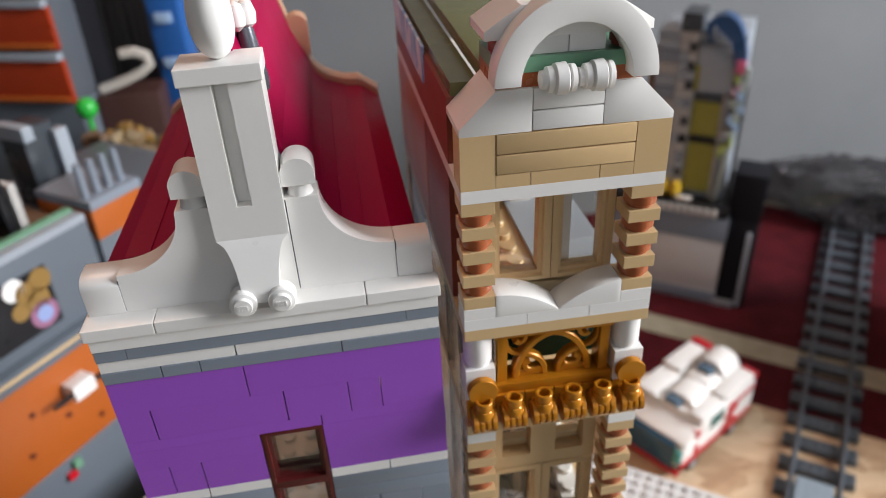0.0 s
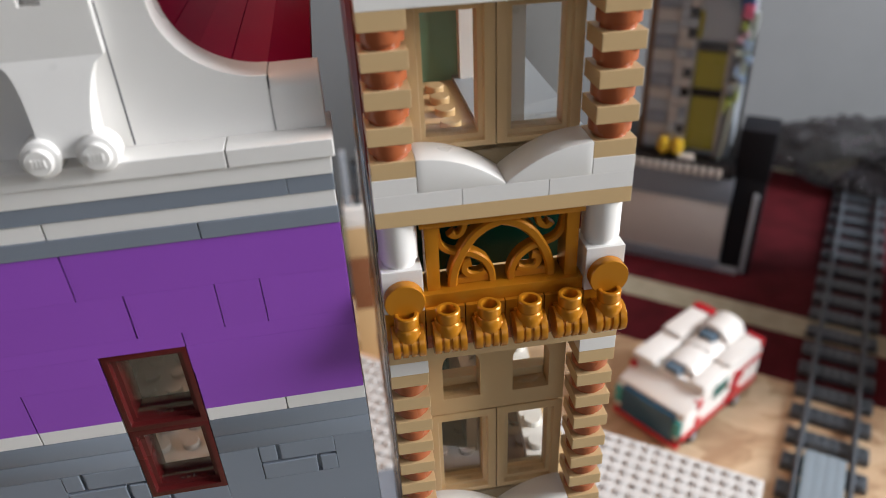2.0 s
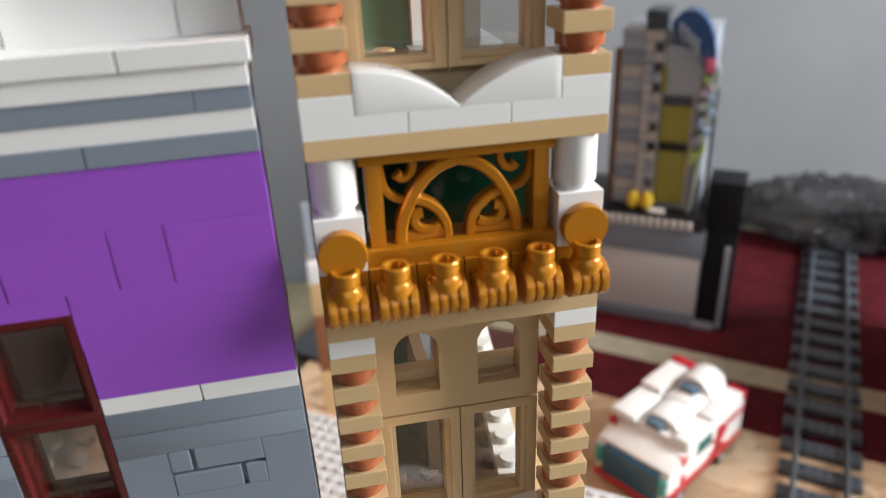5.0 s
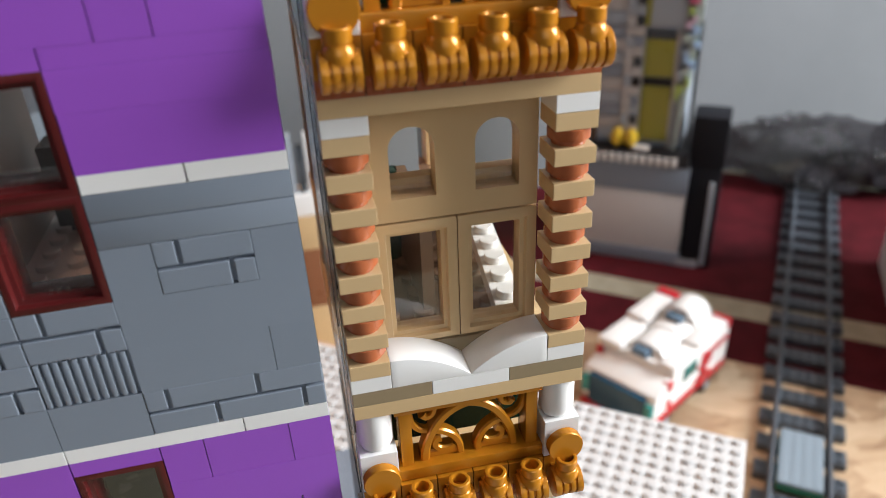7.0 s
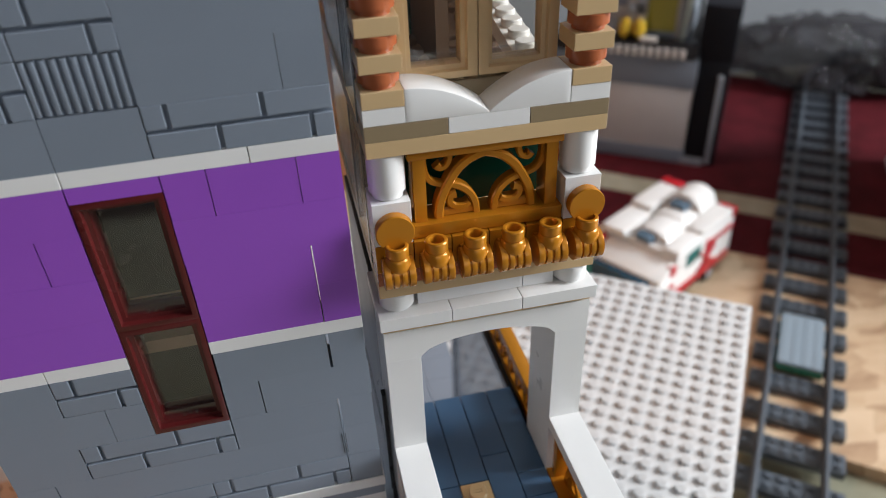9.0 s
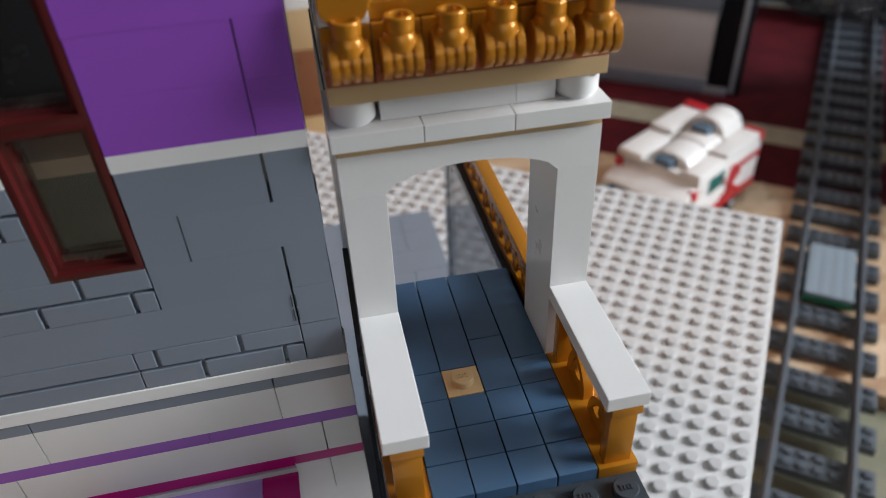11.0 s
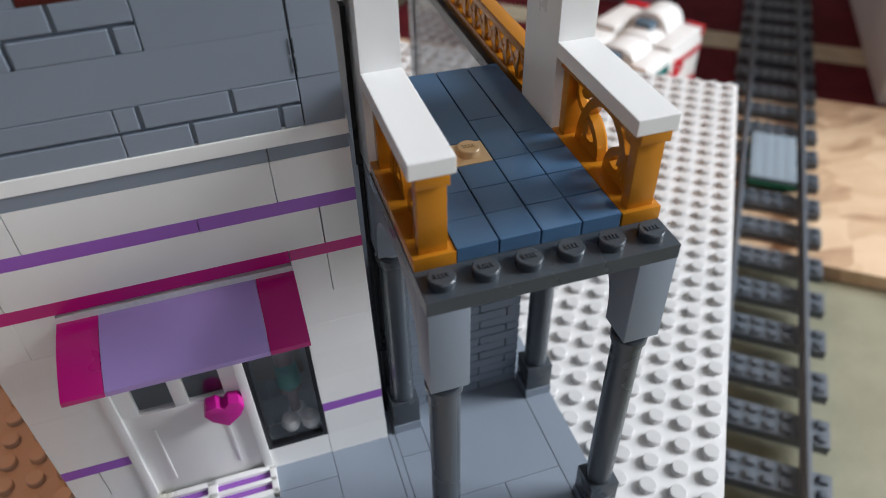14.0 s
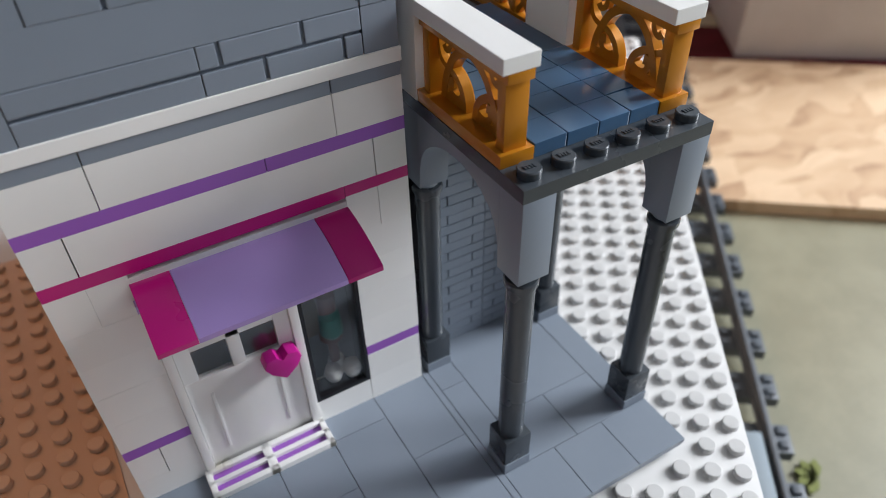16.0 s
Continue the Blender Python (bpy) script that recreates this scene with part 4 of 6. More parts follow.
course(-62, 3, WHITE, [-4, -2], "white_brick", 0.004)
course(-46, 6, WHITE, [-8, -2], "white_lintel", 0.0)
# dark red windows
for z, h in ((9, 6), (15, 6)):
    casement(shop, -6, z, 2, h, MAROON, 0.0, 0.9, 0.16, pane=SHINY)
casement(shop, -6, -11, 2, 9, MAROON, 0.0, 0.9, 0.16, pane=SHINY)
casement(shop, -6, -20, 2, 9, MAROON, 0.0, 0.9, 0.16, pane=SHINY)
# awning: two magenta ends and a lavender middle
def awning_piece(x0, x1, mat, name):
    n = 12
    top = [(-2.12 * i / n, -40.45 - 1.6 * (i / n) ** 1.7) for i in range(n + 1)]
    bottom = [(y, z - 0.4) for y, z in top]
    bm = bmesh.new()
    strip(bm, top, bottom, x0 + 0.006, x1 - 0.006, "yz")
    return part(name, bm, mat, awning, "", 0.00010)


awning = part("awning", (lambda b: (quadbox(b, -8.1, -2.2, -0.3, -0.02, -42.4, -41.8), b)[1])(bmesh.new()), LAVENDER, shop, "lavender awning with magenta ends", 0.0)
awning_piece(-8.05, -7.03, MAGENTA, "end_piece")
awning_piece(-7.03, -3.01, LAVENDER, "middle_piece")
awning_piece(-3.01, -1.97, MAGENTA, "end_piece")
# door
door = part("door", (lambda b: [quadbox(b, *q) for q in ((-8, -7.72, -0.06, 0.6, -62, -46), (-4.28, -4.0, -0.06, 0.6, -62, -46), (-7.72, -4.28, -0.06, 0.6, -47, -46))] and b)(bmesh.new()), WHITE, shop, "white shop door in a white frame", 0.00010)
bm = bmesh.new()
for q in ((-7.71, -4.29, -61.9, -51.2), (-7.71, -7.25, -51.2, -47.0), (-6.2, -5.8, -51.2, -47.0), (-4.75, -4.29, -51.2, -47.0), (-7.25, -4.75, -48.2, -47.0)):
    quadbox(bm, q[0], q[1], 0.10, 0.34, q[2], q[3])
quadbox(bm, -7.1, -7.0, 0.06, 0.12, -59.5, -53.0); quadbox(bm, -5.0, -4.9, 0.06, 0.12, -59.5, -53.0)
part("door_leaf", bm, WHITE, door, "", 0.00012)
for x0 in (-7.25, -5.8):
    bm = bmesh.new(); quadbox(bm, x0, x0 + (1.05 if x0 < -6 else 1.05), 0.2, 0.24, -51.2, -48.2)
    gp = part("door_pane", bm, SHINY, door, "", 0.0); gp.visible_shadow = False
bm = bmesh.new()
for x in (-7.6, -7.35):
    lathe(bm, x, -0.12, [(0.16, -61.6), (0.18, -60.9), (0.12, -60.5), (0.03, -60.3)], 14)
part("flower_stud", bm, GLASS, door, "clear round studs at the sill", 0.0)
# heart ornament
bm = bmesh.new()
pts = [(-4.85 + 1.12 * x, -52.0 + 1.05 * z * S / P) for x, z in ((-0.53, 0.12), (-0.44, 0.38), (-0.16, 0.43), (0, 0.25), (0.16, 0.43), (0.44, 0.38), (0.53, 0.12), (0.38, -0.18), (0, -0.52), (-0.38, -0.18))]
extrude(bm, pts, -0.42, 0.1)
part("heart", bm, plastic("hot_pink_plastic", (0.62, 0.01, 0.30), 0.3), shop, "bright pink faceted heart on the door", 0.00035)
# doorstep with slots
bm = bmesh.new()
for q in ((-8.1, -3.95, -1.15, -0.95), (-8.1, -3.95, -0.20, 0.0), (-8.1, -3.95, -0.66, -0.50), (-8.1, -7.9, -1.15, 0), (-6.2, -5.9, -1.15, 0), (-4.15, -3.95, -1.15, 0)):
    quadbox(bm, q[0], q[1], q[2], q[3], -61.7, -60.9)
part("doorstep", bm, WHITE, shop, "white slotted doorstep", 0.00008)
brick(shop, "doorstep_base", -8.03, -1.08, -62, 4.03, 1.06, 0.75, LILAC, 0.0, 0.0)
# display window
bm = bmesh.new()
for q in ((-4.0, -3.86, -59, -46), (-2.14, -2.0, -59, -46), (-3.86, -2.14, -59, -58.6)):
    quadbox(bm, q[0], q[1], 0.0, 0.8, q[2], q[3])
disp = part("display_window", bm, BLACK, shop, "dark-framed display window", 0.0001)
bm = bmesh.new(); quadbox(bm, -3.86, -2.14, 0.12, 0.16, -58.6, -46)
gp = part("pane", bm, SHINY, disp, "", 0.0); gp.visible_shadow = False
bm = bmesh.new()
for x, y in ((-3.1, 0.55), (-2.45, 0.45), (-2.8, 0.95)):
    lathe(bm, x, y, [(0.05, -58.6), (0.24, -58.45), (0.33, -57.9), (0.26, -57.2), (0.02, -56.9)], 16)
part("display_flower", bm, WHITE, disp, "white round flowers", 0.0)
bm = bmesh.new()
lathe(bm, -2.85, 0.9, [(0.20, -58.5), (0.17, -55), (0.40, -54.4), (0.30, -51.5), (0.34, -49.5), (0.12, -49.2)], 14)
part("display_doll", bm, plastic("doll_brown_plastic", (0.12, 0.05, 0.035), 0.4), disp, "plain dark brown doll shape", 0.0)
bm = bmesh.new()
lathe(bm, -2.85, 0.75, [(0.18, -54.2), (0.40, -53.4), (0.36, -51.6), (0.15, -51.2)], 14)
part("doll_top", bm, plastic("doll_teal_plastic", (0.03, 0.24, 0.20), 0.4), disp, "", 0.0)
# inside: floors, left flank, back
PALEFLOOR = plastic("pale_floor_plastic", (0.74, 0.72, 0.69), 0.3)
PALE = plastic("pale_grey_plastic", (0.42, 0.40, 0.38), 0.4)
for z in (-31.5, -14.5, -0.5):
    brick(shop, "inner_floor", -9.9, 1.02, z - 0.5, 7.4, 15, 1, NOUGAT if z < -1 else PALEFLOOR, 0.0, 0.0)
inner_studs(shop, -9, 6, 1, 14, 0.0, PALEFLOOR)
brick(shop, "inner_panel", -9.6, 2.0, 0.0, 0.4, 13, 14, PALE, 0.0, 0.0)
brick(shop, "inner_block", -8.6, 12.4, 0.0, 2.2, 1.4, 8, DARK, 0.0001, 0.0)
inner_studs(shop, -9, 6, 2, 6, -14.0, NOUGAT)
brick(shop, "left_wall", -10, 1.02, -62, 1, 15.4, 60, SILVER, 0.0, 0.0)
brick(shop, "back_wall", -9, 15.6, -62, 2.2, 0.9, 60, GREY, 0.0, 0.0)
brick(shop, "back_wall", -3.2, 15.6, -62, 1.2, 0.9, 60, GREY, 0.0, 0.0)
brick(shop, "inner_wall", -8.9, 3.6, -61, 6.6, 0.4, 29, DARKTAN, 0.0, 0.0)
# dark sheet that gives the tall window a shaded inside
brick(shop, "inner_wall", -8.9, 3.2, -31, 5.0, 0.4, 29, DARK, 0.0, 0.0)
# the white shop front stands on a thin grey base row
for ob in shop.children:
    top = ob.location.z + max(v.co.z for v in ob.data.vertices)
    if top < zz(-26.9):
        ob.location.z += (1.05 if top > zz(-39.5) else 0.75) * P
brick(shop, "base_row", -10, 0.02, -62, 10, 0.96, 0.4, GREY, 0.0, 0.0)
brick(shop, "base_row", -8.05, -1.1, -62, 4.05, 1.1, 0.4, GREY, 0.0, 0.0)
# cornice courses
course(28, 1, GREY, [-10.0, -8.3, -7.2, -3.0, 0.0], "grey_plate", 0.006, y=-0.03, bevel=0.00010)
course(29, 1, WHITE, [-10.0, -6.1, 0.0], "white_plate", 0.006, y=0.0, bevel=0.00010)
course(30, 1, GREY, [-10.0, -9.1, -1.0, 0.0], "grey_plate", 0.006, y=-0.03, bevel=0.00010)
course(31, 1, WHITE, [-10.0, 0.0], "white_plate", 0.004, y=-0.06, d=2.0, bevel=0.00010)
course(32, 1, WHITE, [-10.1, -8.1, -2.1, 0.1], "white_tile", 0.008, y=-0.12, d=1.6, bevel=0.00022)
# white gable ornament
GY0, GY1 = 0.62, 1.6
for sg in (-1, 1):
    f = lambda x: -5 + sg * x
    n = 16
    curve = [(f(0.35), 40.4), (f(1.93), 40.4)] + [(f(1.95 + 1.97 * (1 - math.cos(radians(90 * i / n)))), 40.2 - 4.2 * math.sin(radians(90 * i / n))) for i in range(n + 1)]
    bm = bmesh.new()
    strip(bm, curve, [(x, 33.0) for x, _ in curve], GY0, GY1 - 0.03)
    part("gable_wing", bm, WHITE, shop, "", 0.0)
    bm = bmesh.new()
    end = [(GY0 - 0.02 + 0.45 * (1 - math.cos(radians(90 * i / 8))), 35.1 + 0.85 * math.sin(radians(90 * i / 8))) for i in range(9)] + [(GY1, 35.95)]
    strip(bm, end, [(y, 33.0) for y, _ in end], min(f(3.935), f(4.98)), max(f(3.935), f(4.98)), "yz")
    part("end_slope", bm, WHITE, shop, "", 0.00008)
    bm = bmesh.new()
    lathe(bm, f(1.46), 1.0, [(0.37, 40.4), (0.33, 40.65), (0.32, 41.1), (0.36, 41.3)], 24)
    part("neck", bm, WHITE, shop, "", 0.0)
    bm = bmesh.new()
    cx, r = f(1.47), 0.46
    out = [(cx - r, 41.3)] + [(cx - r * math.cos(radians(a)), 42.15 + r * 0.95 * S / P * math.sin(radians(a))) for a in range(0, 181, 12)] + [(cx + r, 41.3)]
    strip(bm, out, [(x, 41.3) for x, _ in out], GY0 - 0.02, GY1)
    part("round_cap", bm, WHITE, shop, "", 0.0)
for x0, z0, z1 in ((-3.985, 33.1, 40.3), (-1.075, 33.1, 35.9), (-8.95, 33.1, 35.6)):
    brick(shop, "joint", x0, GY0 - 0.004, z0, 0.03, 0.2, z1 - z0, DARK, 0.0, 0.0)
bm = bmesh.new()
plan = [(-6.0, 0.42), (-5.24, 0.42), (-5.24, 0.78), (-4.83, 0.78), (-4.83, 0.42), (-4.0, 0.42), (-4.0, GY1), (-6.0, GY1)]
rings = [[bm.verts.new((x * S, y * S, zz(z))) for x, y in plan] for z in (40.4, 48.9)]
for j in range(8):
    bm.faces.new((rings[0][j], rings[0][(j + 1) % 8], rings[1][(j + 1) % 8], rings[1][j]))
bm.faces.new(rings[0][::-1]); bm.faces.new(rings[1])
quadbox(bm, -6.0, -4.0, 0.42, GY1, 38.0, 40.4)
part("centre_post", bm, WHITE, shop, "white centre post with a long groove", 0.0)
brick(shop, "post_cap", -6.06, 0.3, 48.9, 2.12, 1.5, 1.1, WHITE, 0.00018, 0.0)
bm = bmesh.new()
k = 12
rows = []
for i in range(k + 1):
    u = i / k
    xw = 1.0 - 0.48 * math.sqrt(1 - (1 - u) ** 2)
    yo = 0.42 - 0.62 * u ** 0.8
    rows.append([bm.verts.new((x * S, y * S, zz(38.0 - 4.4 * u))) for x, y in ((-5 - xw, yo), (-5 + xw, yo), (-5 + xw, GY1), (-5 - xw, GY1))])
for a, b in zip(rows, rows[1:]):
    for j in range(4):
        bm.faces.new((a[j], a[(j + 1) % 4], b[(j + 1) % 4], b[j]))
bm.faces.new(rows[0]); bm.faces.new(rows[-1][::-1])
part("bracket", bm, WHITE, shop, "white tapering bracket", 0.0)
for x in (-5.54, -4.46):
    bm = bmesh.new()
    lathe(bm, x, 33.65, [(0.40, 0.2), (0.40, -0.22), (0.37, -0.26), (0.27, -0.28), (0.27, -0.36), (0.25, -0.40)], 28, "y")
    for k in (-1.5, -0.5, 0.5, 1.5):
        quadbox(bm, x + 0.08 * k - 0.022, x + 0.08 * k + 0.022, -0.425, -0.39, 33.65 - 0.2, 33.65 + 0.2)
    part("round_tile", bm, WHITE, shop, "", 0.0)
bm = bmesh.new()
prof = [(0.03, 49.95)] + [(0.56 * math.sin(radians(a)) ** 0.9, 52.3 - (2.3 if a < 90 else 3.3) * math.cos(radians(a))) for a in range(12, 178, 10)] + [(0.02, 55.6)]
lathe(bm, -5.0, 1.05, prof, 36)
part("egg_finial", bm, WHITE, shop, "white egg-shaped finial", 0.0)
# crimson roof that follows the gable's curve, and the rear gable
n = 22
right = [(-0.25, 34.4)] + [(-1.1 - 2.15 * math.sin(radians(90 * i / n)), 35.9 + 3.6 * (1 - math.cos(radians(90 * i / n)))) for i in range(n + 1)] + [(-3.9, 43.0), (-4.5, 48.0), (-5.0, 53.0)]
line = right + [(-10 - x, z) for x, z in reversed(right[:-1])]
cuts = [0, 6, 11, 16, 21, 24, 25, 26]
cuts = cuts + [len(line) - 1 - c for c in reversed(cuts[:-1])]
for k, (a, b) in enumerate(zip(cuts, cuts[1:])):
    lift = 0.10 * (k % 2)
    seg = [(x, z + lift) for x, z in line[a:b + 1]]
    bm = bmesh.new()
    strip(bm, seg, [(x, z - 1.0) for x, z in seg], 1.66, 15.66)
    part("roof_strip", bm, ROOFRED, shop, "crimson curved roof strip", 0.00006)
line2 = [(x, z + 0.7) for x, z in line]
bm = bmesh.new()
strip(bm, line2, [(x, 32.0) for x, _ in line2], 15.7, 16.7)
part("rear_gable", bm, PEACH, shop, "peach-white rear gable", 0.0)
for sg in (-1, 1):
    bm = bmesh.new()
    cx, r = -5 + sg * 1.42, 0.47
    out = [(cx - r, 41.2)] + [(cx - r * math.cos(radians(a)), 43.2 + r * 0.95 * S / P * math.sin(radians(a))) for a in range(0, 181, 12)] + [(cx + r, 41.2)]
    strip(bm, out, [(x, 40.0) for x, _ in out], 15.6, 16.6)
    part("round_cap", bm, PEACH, shop, "", 0.0)
bm = bmesh.new()
lathe(bm, -4.45, 3.2, [(0.22, 43.0), (0.24, 46.0), (0.40, 46.2), (0.42, 47.0), (0.24, 50.2), (0.2, 50.6)], 20)
part("roof_vase", bm, plastic("steel_grey_plastic", (0.12, 0.13, 0.15), 0.25, 0.3), shop, "dark steel-grey cone on the roof", 0.0)
bm = bmesh.new()
for dx, dy in ((-0.3, 0), (0.3, 0), (0, 0.3), (0, -0.3)):
    lathe(bm, -4.62 + dx * 0.9, 3.2 + dy * 0.8, [(0.05, 50.4), (0.24, 50.8), (0.27, 51.5), (0.18, 52.2), (0.03, 52.4)], 14)
part("roof_bloom", bm, WHITE, shop, "cluster of white round buds", 0.0)

# ---- ground round the houses ----
def studded_plate(name, label, corner, heading, nu, nw, z, mat, keep, thick=0.6, corner_r=0.35):
    """A base plate with its studs: corner in studs, reach in studs along heading and to its right."""
    u = Vector((math.cos(heading), math.sin(heading), 0)); w = Vector((math.sin(heading), -math.cos(heading), 0))
    o = Vector((corner[0] * S, corner[1] * S, 0))
    bm = bmesh.new()
    v = [bm.verts.new(o + u * (a * S) + w * (b * S) + Vector((0, 0, zz(c)))) for c in (z - thick, z) for b in (0, nw) for a in (0, nu)]
    for a, b, c, d in ((0, 1, 3, 2), (4, 6, 7, 5), (0, 4, 5, 1), (2, 3, 7, 6), (1, 5, 7, 3), (0, 2, 6, 4)):
        bm.faces.new((v[a], v[b], v[c], v[d]))
    plate = part(name, bm, mat, None, "", 0.0002)
    tagged(plate, label, "base plate")
    verts, faces = [], []
    n = 14
    for i in range(int(abs(nu))):
        for j in range(int(abs(nw))):
            c = o + u * ((i + 0.5) * math.copysign(1, nu) * S) + w * ((j + 0.5) * math.copysign(1, nw) * S)
            if not keep(c.x / S, c.y / S):
                continue
            b0 = len(verts)
            for r, h in ((0.30, 0.0), (0.30, 0.46), (0.275, 0.53)):
                for k in range(n):
                    a = 2 * math.pi * k / n
                    verts.append((c.x + r * S * math.cos(a), c.y + r * S * math.sin(a), zz(z + h)))
            for q in range(2):
                for k in range(n):
                    faces.append((b0 + q * n + k, b0 + q * n + (k + 1) % n, b0 + (q + 1) * n + (k + 1) % n, b0 + (q + 1) * n + k))
            faces.append(tuple(b0 + 2 * n + k for k in range(n)))
    me = bpy.data.meshes.new("studs")
    me.from_pydata(verts, [], faces)
    me.materials.append(mat)
    st = new("studs", me)
    st.parent = plate
    tagged(st, "rows of round studs", kind="stuff")
    return plate


PLATEWHITE = plastic("white_base_plate", (0.56, 0.55, 0.535), 0.42)
outside_pave = lambda x, y: x > -10.6 and not (x < 6.05 and -7.1 < y < 25.1)
HEAD = math.atan2(0.813, 0.582)
studded_plate("base_plate", "large white studded base plate laid askew under the houses", (27.5, 19.0), HEAD + math.pi, 48, 48, -63.6, PLATEWHITE, outside_pave)
studded_plate("base_plate", "nougat brown studded base plate beside the shop house", (-10.75, -16.0), math.pi / 2, 32, -32, -63.4, NOUGAT, lambda x, y: True, 0.8)
# support under the base plates
turned_slab("plinth", (27.5, 19.0), -47.5, -0.6, -47.5, -0.6, -106.85, -64.25, NOUGAT, "plain box that lifts the base plate", "box", "thing")
slab("plinth", -42 * S, -11.2 * S, -15.5 * S, 15.5 * S, zz(-106.85), zz(-64.25), NOUGAT, "plain box that lifts the nougat base plate", "box", "thing")
# pavement of grey tiles
pave = thing("pavement", "smooth blue-grey toy paving tiles in front of the houses", "pavement", kind="structure")
rnd = random.Random(5)
brick(pave, "paving_base", -10.2, -6.95, -62.9, 16.15, 31.9, 0.35, GREY, 0.0, 0.0)
tiles = [(0, 2, -7, -5), (2, 4, -7, -5), (4, 6, -7, -5), (0, 1, -5, -1), (0, 1, -1, 1), (1, 3, -5, -3), (3, 5, -5, -3), (1, 5, -3, 1), (5, 6, -5, -4), (5, 6, -4, 1)]
for k in range(5):
    x = -2.25 - 2 * k
    tiles += [(x, x + 2, a, b) for a, b in ((-7, -3), (-3, 1)) if k % 2 == 0] + [(x, x + 2, a, b) for a, b in ((-7, -5), (-5, -1), (-1, 1)) if k % 2 == 1]
tiles.append((-0.25, 0, -7, 1))
for k, ya in enumerate(range(1, 25, 2)):
    x = 6.0
    while x > -10.2:
        w = min(rnd.choice((2, 2, 4)), x + 10.25)
        tiles.append((x - w, x, ya, ya + 2))
        x -= w
for x0, x1, ya, yb in tiles:
    brick(pave, "paving_tile", x0, ya, -62.55, x1 - x0, yb - ya, 0.55, GREY, 0.00010, 0.011, ygap=0.008)

# ---- train track ----
def track_section(at, heading, label="dark grey toy train track section on the strand board"):
    t = thing("track_section", label, "train track", (at[0] * S, at[1] * S, zz(-103.7)), heading, "train track")
    for sg in (-1, 1):
        if "rail" not in SHARED:
            bm = bmesh.new()
            quadbox(bm, 0, 16, -0.14, 0.14, 2.4, 4.5, rel=True); quadbox(bm, 0, 16, -0.3, 0.3, 1.8, 2.5, rel=True)
            SHARED["rail"] = mesh_of("rail", bm, plastic("track_grey_plastic", (0.085, 0.098, 0.115), 0.48), 0.0002)
        r = new("rail", SHARED["rail"]); r.parent = t; r.location = (0, sg * 2.5 * S, 0)
    for k in range(4):
        if "sleeper" not in SHARED:
            bm = bmesh.new()
            quadbox(bm, -1.0, 1.0, -4, 4, 0, 1.9, rel=True)
            for yy in (-3.5, -1.5, -0.5, 0.5, 1.5, 3.5):
                for xx in (-0.5, 0.5):
                    quadbox(bm, xx - 0.26, xx + 0.26, yy - 0.26, yy + 0.26, 1.9, 2.45, rel=True)
            SHARED["sleeper"] = mesh_of("sleeper", bm, plastic("sleeper_grey_plastic", (0.075, 0.088, 0.104), 0.4), 0.0002)
        s = new("sleeper", SHARED["sleeper"]); s.parent = t; s.location = ((2 + 4 * k) * S, 0, 0)
    return t


TH = math.atan2(0.791, 0.612)
tu = Vector((math.cos(TH), math.sin(TH)))
centre = Vector((46.9, 34.9))
p = centre - tu * 63.5
heading = TH
for k in range(8):
    track_section(p, heading)
    p = p + Vector((math.cos(heading), math.sin(heading))) * 16
for k in range(3):
    heading -= radians(20)
    track_section(p, heading)
    p = p + Vector((math.cos(heading), math.sin(heading))) * 16
# tiles lying between the rails
def rail_plate(at, label):
    t = thing("rail_plate", label, "toy plate", (at[0] * S, at[1] * S, zz(-101.2)), TH)
    bm = bmesh.new(); quadbox(bm, -4.15, 3.9, -1.98, 1.98, 0, 0.9, rel=True)
    part("green_plate", bm, plastic("mid_green_plastic", (0.008, 0.075, 0.035), 0.3), t, "", 0.0001)
    bm = bmesh.new()
    for k in range(4):
        quadbox(bm, -3.8, 3.8, -1.9 + 0.95 * k + 0.004, -1.9 + 0.95 * (k + 1) - 0.004, 0.9, 1.9, rel=True)
    part("grey_tile", bm, plastic("rail_tile_plastic", (0.20, 0.25, 0.29), 0.6), t, "", 0.00004)


rail_plate((41.9, 28.5), "light grey tiled plate lying between the rails")
rail_plate((16.5, -4.5), "light grey tiled plate lying between the nearer rails")
# olive leaf piece
leaf = thing("leaf_piece", "olive green toy leaf lying on the board", "toy leaf", (22.8 * S, -5.5 * S, zz(-106.85)), 0.6)
bm = bmesh.new()
for k in range(5):
    a = radians(-80 + 40 * k)
    ribbon(bm, [(0.1 * math.sin(a), 0.1 * math.cos(a)), (0.7 * math.sin(a), 0.65 * math.cos(a)), (1.25 * math.sin(a), 1.2 * math.cos(a))], 0.6, -0.12, 0.12, [0.6, 1.2, 0.3])
for v in bm.verts:
    v.co = (v.co.x, v.co.z, v.co.y + 0.0012)
part("leaf", bm, plastic("olive_leaf_plastic", (0.14, 0.16, 0.03), 0.35), leaf, "", 0.0)

# ---- ambulance ----
amb = thing("toy_ambulance", "white toy-brick ambulance with red stripes on the strand board", "toy car", (30.35 * S, 35.8 * S, zz(-103.7)), math.atan2(0.515, 0.857))
amb.scale = (1.15, 1.12, 1.52)


def ambox(name, x0, x1, y0, y1, z0, z1, mat, bevel=0.0003, label=""):
    bm = bmesh.new(); quadbox(bm, x0, x1, y0, y1, z0, z1, rel=True)
    return part(name, bm, mat, amb, label, bevel)


